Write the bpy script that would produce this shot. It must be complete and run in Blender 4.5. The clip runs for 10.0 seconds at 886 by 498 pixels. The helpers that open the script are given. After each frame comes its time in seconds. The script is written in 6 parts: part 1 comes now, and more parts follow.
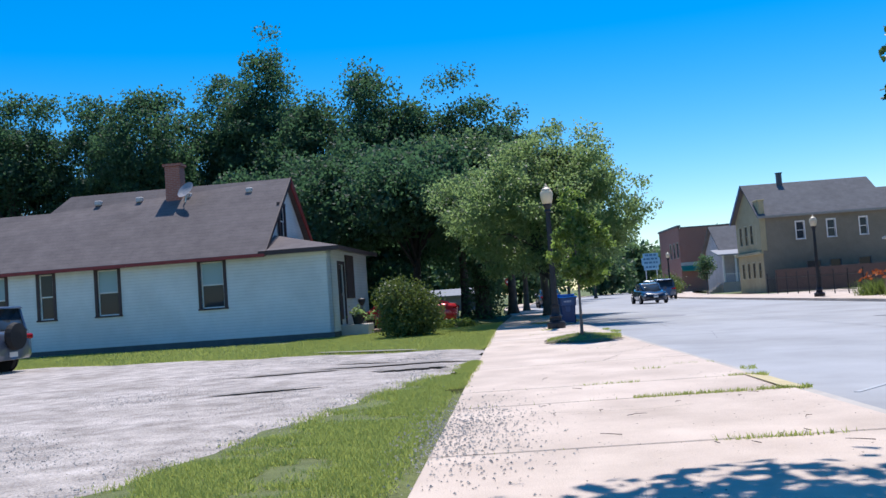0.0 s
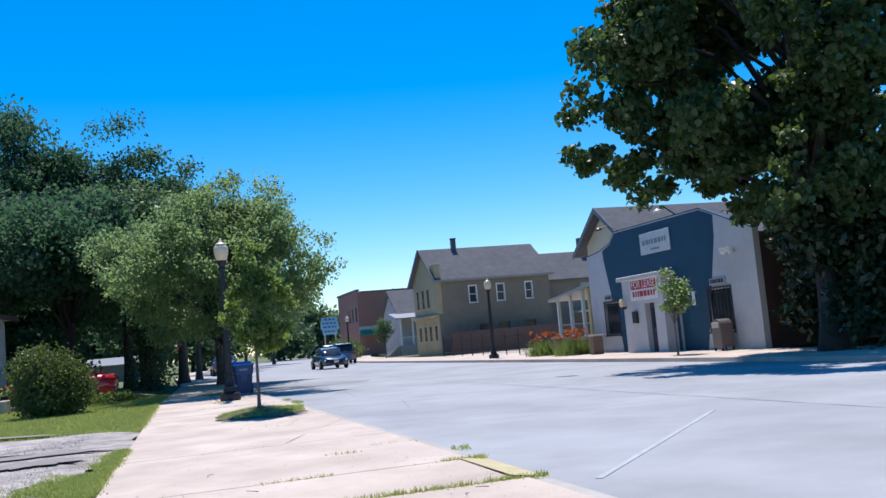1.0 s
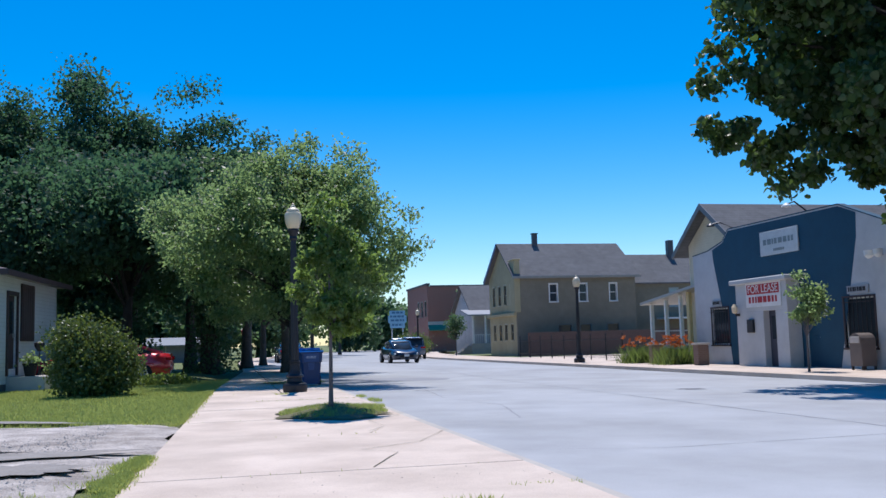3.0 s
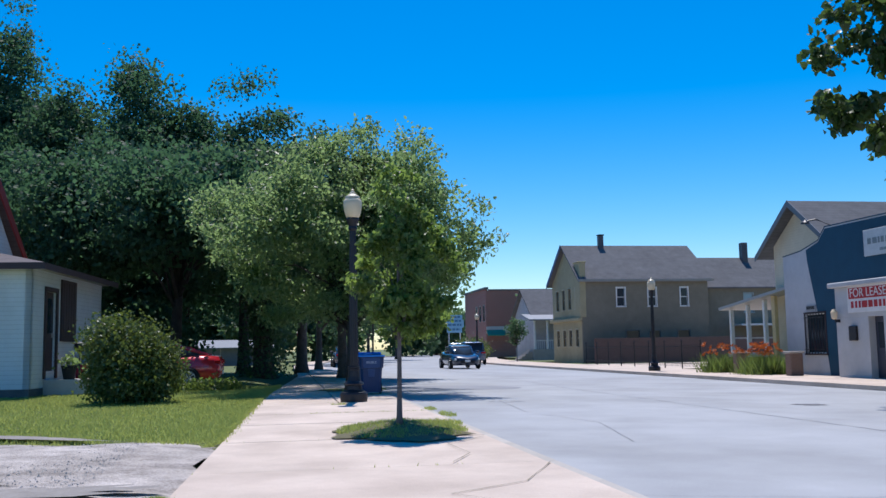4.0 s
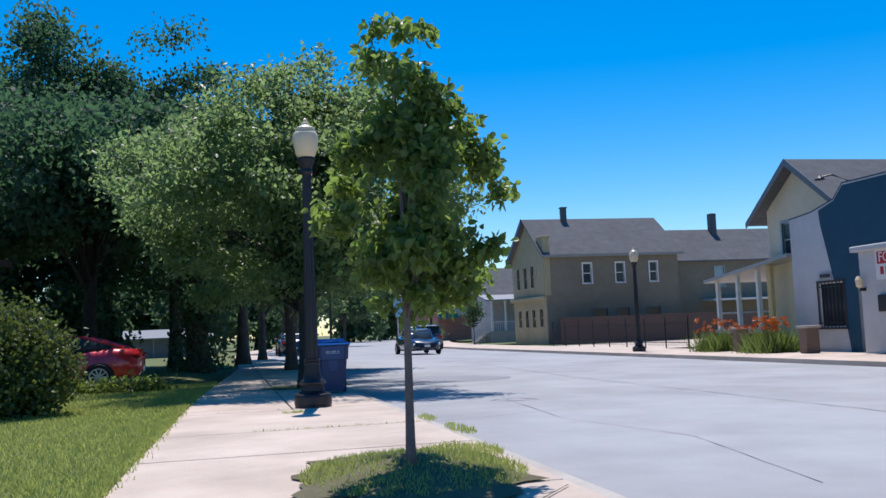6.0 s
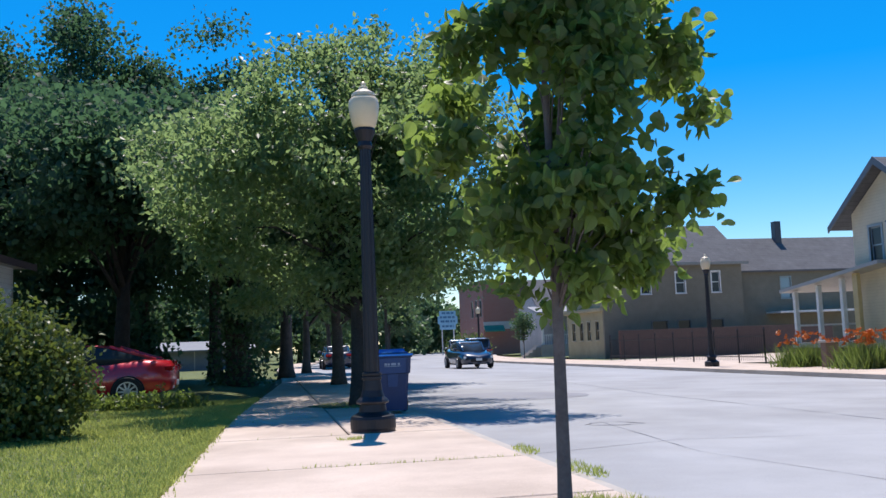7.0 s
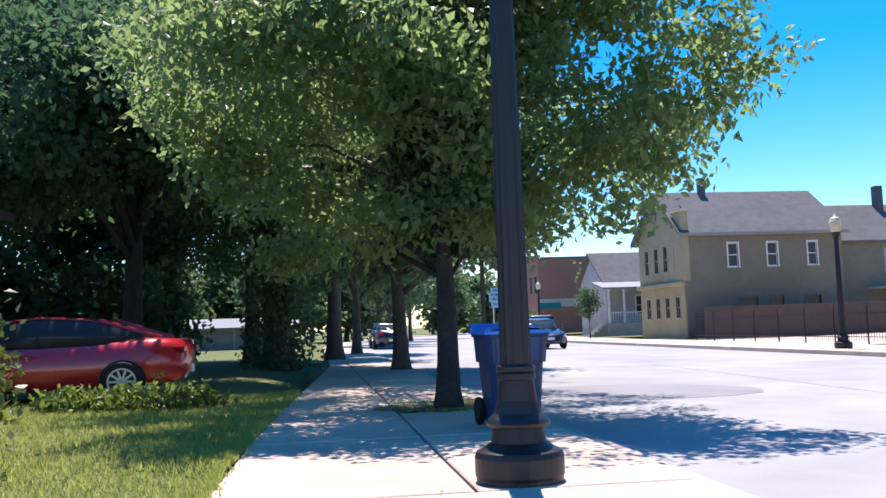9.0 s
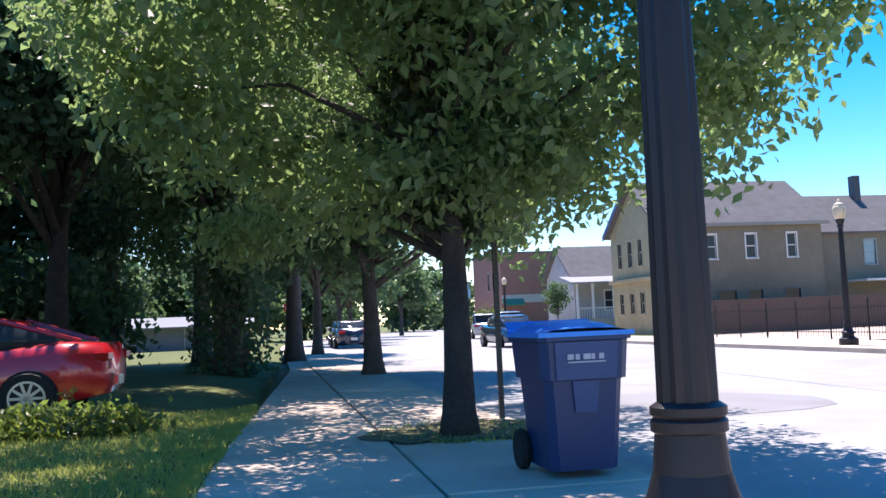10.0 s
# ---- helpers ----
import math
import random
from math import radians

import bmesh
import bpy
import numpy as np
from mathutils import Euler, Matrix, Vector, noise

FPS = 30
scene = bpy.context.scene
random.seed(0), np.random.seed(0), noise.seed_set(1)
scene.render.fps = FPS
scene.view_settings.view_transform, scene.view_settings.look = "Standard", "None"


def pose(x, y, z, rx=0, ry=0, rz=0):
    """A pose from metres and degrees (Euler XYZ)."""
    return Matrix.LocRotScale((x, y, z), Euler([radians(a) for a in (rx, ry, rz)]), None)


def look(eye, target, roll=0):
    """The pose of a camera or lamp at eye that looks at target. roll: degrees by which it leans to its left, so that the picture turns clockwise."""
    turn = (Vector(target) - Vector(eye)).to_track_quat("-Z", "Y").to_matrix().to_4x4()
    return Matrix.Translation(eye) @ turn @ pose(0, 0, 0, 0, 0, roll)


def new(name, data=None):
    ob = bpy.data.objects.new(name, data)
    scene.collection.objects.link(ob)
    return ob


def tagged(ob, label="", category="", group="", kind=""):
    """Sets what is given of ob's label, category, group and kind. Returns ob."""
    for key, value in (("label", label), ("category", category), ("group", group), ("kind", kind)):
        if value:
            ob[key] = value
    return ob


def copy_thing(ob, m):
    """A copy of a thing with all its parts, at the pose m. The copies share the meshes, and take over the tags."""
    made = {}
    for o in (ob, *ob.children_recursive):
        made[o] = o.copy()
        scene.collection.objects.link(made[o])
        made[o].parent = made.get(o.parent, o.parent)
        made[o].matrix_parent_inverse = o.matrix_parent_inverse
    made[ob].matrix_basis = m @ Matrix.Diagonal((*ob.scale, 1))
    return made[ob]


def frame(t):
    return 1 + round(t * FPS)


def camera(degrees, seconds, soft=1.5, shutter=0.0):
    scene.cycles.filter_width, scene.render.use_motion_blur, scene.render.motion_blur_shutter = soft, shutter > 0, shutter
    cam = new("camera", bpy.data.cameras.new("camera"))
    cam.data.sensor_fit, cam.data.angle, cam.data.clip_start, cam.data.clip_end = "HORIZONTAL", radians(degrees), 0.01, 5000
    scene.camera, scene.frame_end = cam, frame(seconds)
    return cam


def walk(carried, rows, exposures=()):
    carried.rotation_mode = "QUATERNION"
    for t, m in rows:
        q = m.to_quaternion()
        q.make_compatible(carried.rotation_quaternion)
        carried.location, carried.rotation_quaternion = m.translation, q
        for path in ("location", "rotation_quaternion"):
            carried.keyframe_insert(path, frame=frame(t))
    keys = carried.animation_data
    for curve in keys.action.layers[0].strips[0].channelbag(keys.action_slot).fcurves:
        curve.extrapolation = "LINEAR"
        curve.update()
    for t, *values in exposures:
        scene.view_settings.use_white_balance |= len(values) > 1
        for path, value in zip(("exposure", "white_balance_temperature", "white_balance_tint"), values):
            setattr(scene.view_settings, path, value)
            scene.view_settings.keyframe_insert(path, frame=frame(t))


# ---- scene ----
cam = camera(50.7, 10.0)
PATH = [
    (0, (-2.002, 1.162, 1.137), (-2.092, 3.157, 1.244), -4.1),
    (0.5, (-1.839, 2.467, 1.139), (-1.505, 4.433, 1.289), -5.2),
    (1, (-1.754, 3.674, 1.16), (-1.165, 5.575, 1.35), -5.1),
    (1.5, (-1.715, 4.621, 1.179), (-1.099, 6.513, 1.379), -3.7),
    (2, (-1.697, 5.437, 1.167), (-1.162, 7.356, 1.341), -2.8),
    (3.5, (-1.429, 9.08, 1.045), (-1.032, 11.029, 1.254), -1.2),
    (4, (-1.405, 10.412, 1.069), (-1.072, 12.373, 1.28), -1.0),
    (4.5, (-1.488, 11.716, 1.083), (-1.114, 13.671, 1.28), -1.5),
    (5, (-1.463, 12.937, 1.079), (-1.015, 14.878, 1.251), -2.0),
    (6.5, (-1.195, 16.921, 1.052), (-0.752, 18.863, 1.233), -2.8),
    (7, (-1.246, 18.249, 1.018), (-0.878, 20.204, 1.225), -2.2),
    (7.5, (-1.216, 19.634, 0.996), (-0.894, 21.597, 1.21), -0.6),
    (8, (-1.249, 21.046, 0.993), (-0.944, 23.013, 1.188), -0.8),
    (8.5, (-1.263, 22.554, 0.982), (-0.977, 24.525, 1.158), -1.6),
    (9, (-1.262, 24.112, 0.986), (-0.987, 26.086, 1.152), -2.0),
    (9.5, (-1.365, 25.6, 0.999), (-1.031, 27.564, 1.168), -2.6),
    (10, (-1.33, 27.119, 1.024), (-0.962, 29.079, 1.18), -2.4),
]
walk(cam, [(t, look(e, g, r)) for t, e, g, r in PATH],
     [(0, 0.2, 6300, 13), (2, 0.14, 6150, 13), (3.5, 0.03, 6100, 13), (5, 0.04, 6250, 13), (6.5, 0.08, 6400, 14), (7.5, 0.4, 6700, 16),
      (8.5, 0.62, 6800, 19), (10, 0.95, 6800, 21)])

# ---- daylight ----
SUN_DIR = Vector((0.23, 1.53, 4.15)).normalized()
world = bpy.data.worlds.new("sky")
scene.world = world
world.use_nodes = True
wn = world.node_tree.nodes
wl = world.node_tree.links
sky_tex = wn.new("ShaderNodeTexSky")
sky_tex.sky_type = "NISHITA"
sky_tex.sun_disc = False
sky_tex.sun_elevation = radians(69.6)
sky_tex.sun_rotation = radians(8.5)
sky_tex.ozone_density = 4.0
sky_tex.dust_density = 0.15
sky_hue = wn.new("ShaderNodeHueSaturation")
sky_hue.inputs["Saturation"].default_value = 1.54
wl.new(sky_tex.outputs[0], sky_hue.inputs["Color"])
wl.new(sky_hue.outputs[0], wn["Background"].inputs["Color"])
wn["Background"].inputs["Strength"].default_value = 0.138
sun = new("sun", bpy.data.lights.new("sun", "SUN"))
sun.data.energy, sun.data.angle, sun.data.color = 4.7, radians(0.5), (1.0, 0.95, 0.88)
sun.matrix_world = look(SUN_DIR * 60, (0, 0, 0))


# ---- materials ----
def surface(name, c1, c2, scale=3.0, rough=0.85, bump=0.3, fine=40.0, metal=0.0, stain=0.25, stain_scale=0.4, depth=0.01):
    """Two-scale variation: fine grain, and broad stains, with relief."""
    m = bpy.data.materials.new(name)
    m.use_nodes = True
    n, l = m.node_tree.nodes, m.node_tree.links
    b = n["Principled BSDF"]
    geo = n.new("ShaderNodeNewGeometry")
    def tex(sc, det=4.0, ro=0.6):
        t = n.new("ShaderNodeTexNoise")
        t.inputs["Scale"].default_value, t.inputs["Detail"].default_value, t.inputs["Roughness"].default_value = sc, det, ro
        l.new(geo.outputs["Position"], t.inputs["Vector"])
        return t
    a, f, s = tex(scale), tex(fine, 3), tex(stain_scale, 5)
    ramp = n.new("ShaderNodeValToRGB")
    ramp.color_ramp.elements[0].position, ramp.color_ramp.elements[1].position = 0.35, 0.68
    ramp.color_ramp.elements[0].color, ramp.color_ramp.elements[1].color = (*c1, 1), (*c2, 1)
    add = n.new("ShaderNodeMath"); add.operation = "MULTIPLY_ADD"
    add.inputs[1].default_value = 0.45
    l.new(f.outputs["Fac"], add.inputs[0])
    half = n.new("ShaderNodeMath"); half.operation = "MULTIPLY"; half.inputs[1].default_value = 0.55
    l.new(a.outputs["Fac"], half.inputs[0]); l.new(half.outputs[0], add.inputs[2])
    l.new(add.outputs[0], ramp.inputs[0])
    mix = n.new("ShaderNodeMixRGB"); mix.blend_type = "MULTIPLY"
    sr = n.new("ShaderNodeMapRange")
    sr.inputs[1].default_value, sr.inputs[2].default_value, sr.inputs[3].default_value, sr.inputs[4].default_value = 0.4, 0.65, 0.0, stain
    l.new(s.outputs["Fac"], sr.inputs[0]); l.new(sr.outputs[0], mix.inputs[0])
    l.new(ramp.outputs[0], mix.inputs[1]); mix.inputs[2].default_value = (0.45, 0.43, 0.4, 1)
    l.new(mix.outputs[0], b.inputs["Base Color"])
    b.inputs["Roughness"].default_value, b.inputs["Metallic"].default_value = rough, metal
    bp = n.new("ShaderNodeBump"); bp.inputs["Strength"].default_value = bump; bp.inputs["Distance"].default_value = depth
    l.new(f.outputs["Fac"], bp.inputs["Height"]); l.new(bp.outputs[0], b.inputs["Normal"])
    return m


def lined(name, c1, c2, pitch, axis="z", rough=0.8, bump=0.6, gap=0.12, gap_dark=0.6):
    """Boards or courses: thin recessed lines at a regular pitch across one axis, with grain."""
    m = surface(name, c1, c2, scale=2.0, fine=25, rough=rough, bump=0.2)
    n, l = m.node_tree.nodes, m.node_tree.links
    b = n["Principled BSDF"]
    geo = n.new("ShaderNodeNewGeometry"); sep = n.new("ShaderNodeSeparateXYZ")
    l.new(geo.outputs["Position"], sep.inputs[0])
    fr = n.new("ShaderNodeMath"); fr.operation = "FRACT"
    dv = n.new("ShaderNodeMath"); dv.operation = "DIVIDE"; dv.inputs[1].default_value = pitch
    l.new(sep.outputs["xyz".index(axis)], dv.inputs[0]); l.new(dv.outputs[0], fr.inputs[0])
    lt = n.new("ShaderNodeMath"); lt.operation = "LESS_THAN"; lt.inputs[1].default_value = gap
    l.new(fr.outputs[0], lt.inputs[0])
    old = b.inputs["Base Color"].links[0].from_socket
    mx = n.new("ShaderNodeMixRGB"); mx.blend_type = "MULTIPLY"
    mx.inputs[2].default_value = (gap_dark, gap_dark, gap_dark, 1)
    l.new(lt.outputs[0], mx.inputs[0]); l.new(old, mx.inputs[1]); l.new(mx.outputs[0], b.inputs["Base Color"])
    bp = n.new("ShaderNodeBump"); bp.inputs["Strength"].default_value = bump; bp.inputs["Distance"].default_value = 0.02
    l.new(fr.outputs[0], bp.inputs["Height"])
    l.new(b.inputs["Normal"].links[0].from_socket, bp.inputs["Normal"])
    l.new(bp.outputs[0], b.inputs["Normal"])
    return m


def brickwork(name, c1, c2, mortar):
    m = surface(name, c1, c2, scale=3, fine=30)
    n, l = m.node_tree.nodes, m.node_tree.links
    b = n["Principled BSDF"]
    geo = n.new("ShaderNodeNewGeometry"); sep = n.new("ShaderNodeSeparateXYZ"); com = n.new("ShaderNodeCombineXYZ")
    sm = n.new("ShaderNodeMath"); sm.operation = "ADD"
    l.new(geo.outputs["Position"], sep.inputs[0]); l.new(sep.outputs[0], sm.inputs[0]); l.new(sep.outputs[1], sm.inputs[1])
    l.new(sm.outputs[0], com.inputs[0]); l.new(sep.outputs[2], com.inputs[1])
    br = n.new("ShaderNodeTexBrick")
    br.inputs["Scale"].default_value = 1.0
    br.inputs["Brick Width"].default_value, br.inputs["Row Height"].default_value, br.inputs["Mortar Size"].default_value = 0.22, 0.075, 0.008
    br.inputs["Color1"].default_value, br.inputs["Color2"].default_value, br.inputs["Mortar"].default_value = (*c1, 1), (*c2, 1), (*mortar, 1)
    l.new(com.outputs[0], br.inputs["Vector"])
    old = b.inputs["Base Color"].links[0].from_socket
    mx = n.new("ShaderNodeMixRGB"); mx.inputs[0].default_value = 0.7
    l.new(old, mx.inputs[1]); l.new(br.outputs["Color"], mx.inputs[2]); l.new(mx.outputs[0], b.inputs["Base Color"])
    return m


def foliage(name, c1, c2, through_c, trans=0.35, rough=0.42, gloss=0.5):
    m = bpy.data.materials.new(name)
    m.use_nodes = True
    n, l = m.node_tree.nodes, m.node_tree.links
    b = n["Principled BSDF"]
    geo = n.new("ShaderNodeNewGeometry")
    ramp = n.new("ShaderNodeValToRGB")
    ramp.color_ramp.elements[0].color, ramp.color_ramp.elements[1].color = (*c1, 1), (*c2, 1)
    big = n.new("ShaderNodeTexNoise"); big.inputs["Scale"].default_value = 0.7
    l.new(geo.outputs["Position"], big.inputs["Vector"])
    av = n.new("ShaderNodeMath"); av.operation = "MULTIPLY_ADD"; av.inputs[1].default_value = 0.6
    hv = n.new("ShaderNodeMath"); hv.operation = "MULTIPLY"; hv.inputs[1].default_value = 0.4
    l.new(geo.outputs["Random Per Island"], av.inputs[0]); l.new(big.outputs["Fac"], hv.inputs[0]); l.new(hv.outputs[0], av.inputs[2])
    l.new(av.outputs[0], ramp.inputs[0])
    l.new(ramp.outputs[0], b.inputs["Base Color"])
    b.inputs["Roughness"].default_value = rough
    b.inputs["Specular IOR Level"].default_value = gloss
    tr = n.new("ShaderNodeBsdfTranslucent"); tr.inputs["Color"].default_value = (*through_c, 1)
    mix = n.new("ShaderNodeMixShader"); mix.inputs[0].default_value = trans
    l.new(b.outputs[0], mix.inputs[1]); l.new(tr.outputs[0], mix.inputs[2])
    l.new(mix.outputs[0], n["Material Output"].inputs["Surface"])
    return m


def plain(name, c, rough=0.5, metal=0.0, coat=0.0, vary=0.12):
    m = surface(name, tuple(q * (1 - vary) for q in c), tuple(min(1, q * (1 + vary)) for q in c), scale=4, fine=60, rough=rough, metal=metal, bump=0.08, stain=0.12, depth=0.004)
    m.node_tree.nodes["Principled BSDF"].inputs["Coat Weight"].default_value = coat
    return m


def glassy(name, c, rough=0.05):
    m = bpy.data.materials.new(name); m.use_nodes = True
    b = m.node_tree.nodes["Principled BSDF"]
    b.inputs["Base Color"].default_value = (*c, 1)
    b.inputs["Roughness"].default_value = rough
    b.inputs["Specular IOR Level"].default_value = 0.22
    return m


CONCRETE = surface("concrete", (0.53, 0.425, 0.35), (0.70, 0.58, 0.485), 1.1, 0.9, 0.6, 75, stain=0.32, stain_scale=0.7)
KERB = surface("kerb_concrete", (0.42, 0.38, 0.34), (0.52, 0.48, 0.43), 2, 0.9, 0.4, 50)
ROADM = surface("worn_road", (0.335, 0.338, 0.35), (0.42, 0.422, 0.432), 0.8, 0.9, 0.35, 70, stain=0.36, stain_scale=0.28)
TARRED = surface("tar", (0.10, 0.10, 0.11), (0.16, 0.16, 0.17), 3, 0.85, 0.4, 50)
PATCH = surface("road_patch", (0.24, 0.24, 0.26), (0.30, 0.30, 0.32), 1, 0.9, 0.3, 60)
GRAVEL = surface("gravel", (0.25, 0.215, 0.19), (0.74, 0.66, 0.605), 2.4, 0.95, 1.0, 34, stain=0.5, stain_scale=0.5, depth=0.03)
MUD = surface("mud", (0.19, 0.165, 0.145), (0.32, 0.285, 0.255), 3, 0.7, 0.5, 30)
TURF = surface("turf", (0.10, 0.122, 0.04), (0.20, 0.23, 0.078), 7, 0.95, 0.8, 45, stain=0.4, stain_scale=0.7, depth=0.03)
SOIL = surface("soil", (0.10, 0.09, 0.05), (0.16, 0.14, 0.07), 5, 0.95, 0.6, 40)
BLADES = foliage("grass_blades", (0.2, 0.245, 0.052), (0.46, 0.485, 0.15), (0.54, 0.6, 0.16), 0.45, 0.6, 0.25)
SIDING = lined("white_siding", (0.66, 0.72, 0.74), (0.76, 0.80, 0.82), 0.115, "z", 0.6, 0.5, 0.1, 0.8)
DARKTRIM = plain("dark_trim", (0.05, 0.03, 0.032), 0.6)
REDTRIM = plain("red_trim", (0.25, 0.03, 0.03), 0.6)
ROOFM = lined("brown_shingles", (0.12, 0.10, 0.10), (0.19, 0.16, 0.155), 0.14, "z", 0.95, 0.5, 0.12, 0.75)
GREYROOF = lined("grey_shingles", (0.10, 0.10, 0.108), (0.158, 0.158, 0.165), 0.14, "z", 0.95, 0.5, 0.12, 0.75)
BRICK = brickwork("red_brick", (0.30, 0.10, 0.07), (0.36, 0.14, 0.10), (0.35, 0.3, 0.27))
OLIVE = lined("olive_siding", (0.18, 0.163, 0.12), (0.228, 0.207, 0.155), 0.12, "z", 0.75, 0.4, 0.1, 0.85)
TAN = surface("tan_stucco", (0.33, 0.29, 0.17), (0.42, 0.37, 0.23), 1.5, 0.9, 0.3, 40)
CREAM = lined("cream_siding", (0.58, 0.52, 0.38), (0.66, 0.60, 0.45), 0.12, "z", 0.7, 0.4, 0.1, 0.85)
TEAL = surface("teal_paint", (0.002, 0.046, 0.088), (0.004, 0.064, 0.115), 2, 0.7, 0.2, 30, stain=0.2)
STUCCO = surface("white_stucco", (0.47, 0.47, 0.475), (0.56, 0.56, 0.56), 2, 0.85, 0.3, 35, stain=0.25)
WHITE = plain("white_paint", (0.74, 0.74, 0.72), 0.5)
GLASS = glassy("window_glass", (0.03, 0.04, 0.05))
# pale blue-green pane, the sky's reflection put into its colour
PALE = glassy("pale_pane", (0.30, 0.42, 0.45), 0.3)
BLACK = plain("black_iron", (0.022, 0.022, 0.028), 0.45, 0.3)
BOARD = lined("brown_boards", (0.16, 0.085, 0.065), (0.23, 0.13, 0.10), 0.14, "x", 0.9, 0.5, 0.1, 0.5)
BARK = surface("bark", (0.07, 0.055, 0.045), (0.15, 0.12, 0.10), 4, 0.95, 1.0, 22, depth=0.03)
DBARK = surface("dark_bark", (0.03, 0.025, 0.022), (0.07, 0.058, 0.05), 4, 0.95, 1.0, 22, depth=0.03)
YBARK = surface("smooth_bark", (0.10, 0.088, 0.088), (0.17, 0.15, 0.148), 6, 0.9, 0.6, 40)
LEAF_A = foliage("leaves_fresh", (0.05, 0.088, 0.038), (0.12, 0.165, 0.068), (0.33, 0.47, 0.17), 0.54)
LEAF_B = foliage("leaves_dark", (0.034, 0.07, 0.038), (0.086, 0.135, 0.066), (0.18, 0.3, 0.12), 0.43, 0.48, 0.4)
LEAF_W = foliage("leaves_wood", (0.033, 0.068, 0.042), (0.066, 0.118, 0.066), (0.12, 0.25, 0.11), 0.4, 0.6, 0.25)
LEAF_C = foliage("leaves_broad", (0.016, 0.036, 0.012), (0.07, 0.115, 0.032), (0.15, 0.24, 0.05), 0.3)
LEAF_S = foliage("leaves_young", (0.036, 0.078, 0.028), (0.1, 0.155, 0.05), (0.32, 0.46, 0.09), 0.48)
# near-black leaves: deep shade put into the leaf colour
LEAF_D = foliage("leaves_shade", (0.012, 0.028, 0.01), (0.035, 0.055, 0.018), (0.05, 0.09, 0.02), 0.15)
STRAP = foliage("strap_leaves", (0.05, 0.085, 0.024), (0.14, 0.175, 0.05), (0.26, 0.36, 0.07), 0.4)
LEAF_H = foliage("leaves_bush", (0.055, 0.088, 0.024), (0.16, 0.185, 0.055), (0.2, 0.27, 0.05), 0.3)
LILY = foliage("lily_petals", (0.55, 0.13, 0.02), (0.75, 0.25, 0.03), (0.7, 0.2, 0.02), 0.3)
GLOBE = plain("frosted_globe", (0.78, 0.63, 0.42), 0.35, vary=0.04)
BINBLUE = plain("blue_plastic", (0.003, 0.036, 0.125), 0.45)
LIDBLUE = plain("blue_lid", (0.003, 0.27, 0.85), 0.4)
RUBBER = plain("rubber", (0.015, 0.015, 0.017), 0.8)
STEEL = plain("steel", (0.5, 0.5, 0.5), 0.3, 0.9)
YELLOW = surface("yellow_paint", (0.50, 0.40, 0.20), (0.62, 0.53, 0.32), 6, 0.8, 0.3, 50)
LINEPAINT = surface("line_paint", (0.38, 0.39, 0.41), (0.5, 0.51, 0.52), 6, 0.8, 0.2, 40)


# ---- mesh helpers ----
def thing(name, loc=(0, 0, 0), rz=0, label="", category="", group="", kind=""):
    e = new(name)
    e.empty_display_size = 0.2
    e.matrix_basis = pose(*loc, 0, 0, rz)
    return tagged(e, label, category, group, kind)


def part(name, bm, material, parent=None, label="", smooth=False):
    if "wall" in name or name == "painted_band":
        bmesh.ops.remove_doubles(bm, verts=bm.verts, dist=1e-4)
    me = bpy.data.meshes.new(name)
    bmesh.ops.recalc_face_normals(bm, faces=bm.faces)
    bm.to_mesh(me)
    bm.free()
    me.materials.append(material)
    if smooth:
        me.shade_smooth()
    o = new(name, me)
    o.parent = parent
    return tagged(o, label)


def raw(name, verts, faces, material, parent=None, label=""):
    me = bpy.data.meshes.new(name)
    me.from_pydata(verts, [], faces)
    me.update()
    me.materials.append(material)
    o = new(name, me)
    o.parent = parent
    return tagged(o, label)


def box(bm, x0, x1, y0, y1, z0, z1, bevel=0.0):
    r = bmesh.ops.create_cube(bm, size=1)
    for v in r["verts"]:
        v.co = Vector((x0 + (v.co.x + 0.5) * (x1 - x0), y0 + (v.co.y + 0.5) * (y1 - y0), z0 + (v.co.z + 0.5) * (z1 - z0)))
    if bevel:
        es = {e for v in r["verts"] for e in v.link_edges}
        bmesh.ops.bevel(bm, geom=list(es), offset=bevel, segments=1, affect="EDGES")
    return bm


def boxm(*a, **k):
    return box(bmesh.new(), *a, **k)


def lathe(bm, profile, n=16, at=(0, 0, 0)):
    rings = []
    for r, z in profile:
        rings.append([bm.verts.new((at[0] + r * math.cos(2 * math.pi * i / n), at[1] + r * math.sin(2 * math.pi * i / n), at[2] + z)) for i in range(n)])
    for a, b in zip(rings, rings[1:]):
        for i in range(n):
            bm.faces.new((a[i], a[(i + 1) % n], b[(i + 1) % n], b[i]))
    bm.faces.new(rings[0][::-1]); bm.faces.new(rings[-1])
    return bm


def tube(bm, pts, radii, n=7):
    rings = []
    for i, p in enumerate(pts):
        p = Vector(p)
        d = (Vector(pts[min(i + 1, len(pts) - 1)]) - Vector(pts[max(i - 1, 0)])).normalized()
        s = d.orthogonal().normalized() if abs(d.z) < 0.9 else Vector((1, 0, 0))
        s = (s - d * s.dot(d)).normalized()
        u = d.cross(s)
        rings.append([bm.verts.new(p + (s * math.cos(2 * math.pi * k / n) + u * math.sin(2 * math.pi * k / n)) * radii[i]) for k in range(n)])
    for a, b in zip(rings, rings[1:]):
        for i in range(n):
            bm.faces.new((a[i], a[(i + 1) % n], b[(i + 1) % n], b[i]))
    bm.faces.new(rings[0][::-1]); bm.faces.new(rings[-1])
    return bm


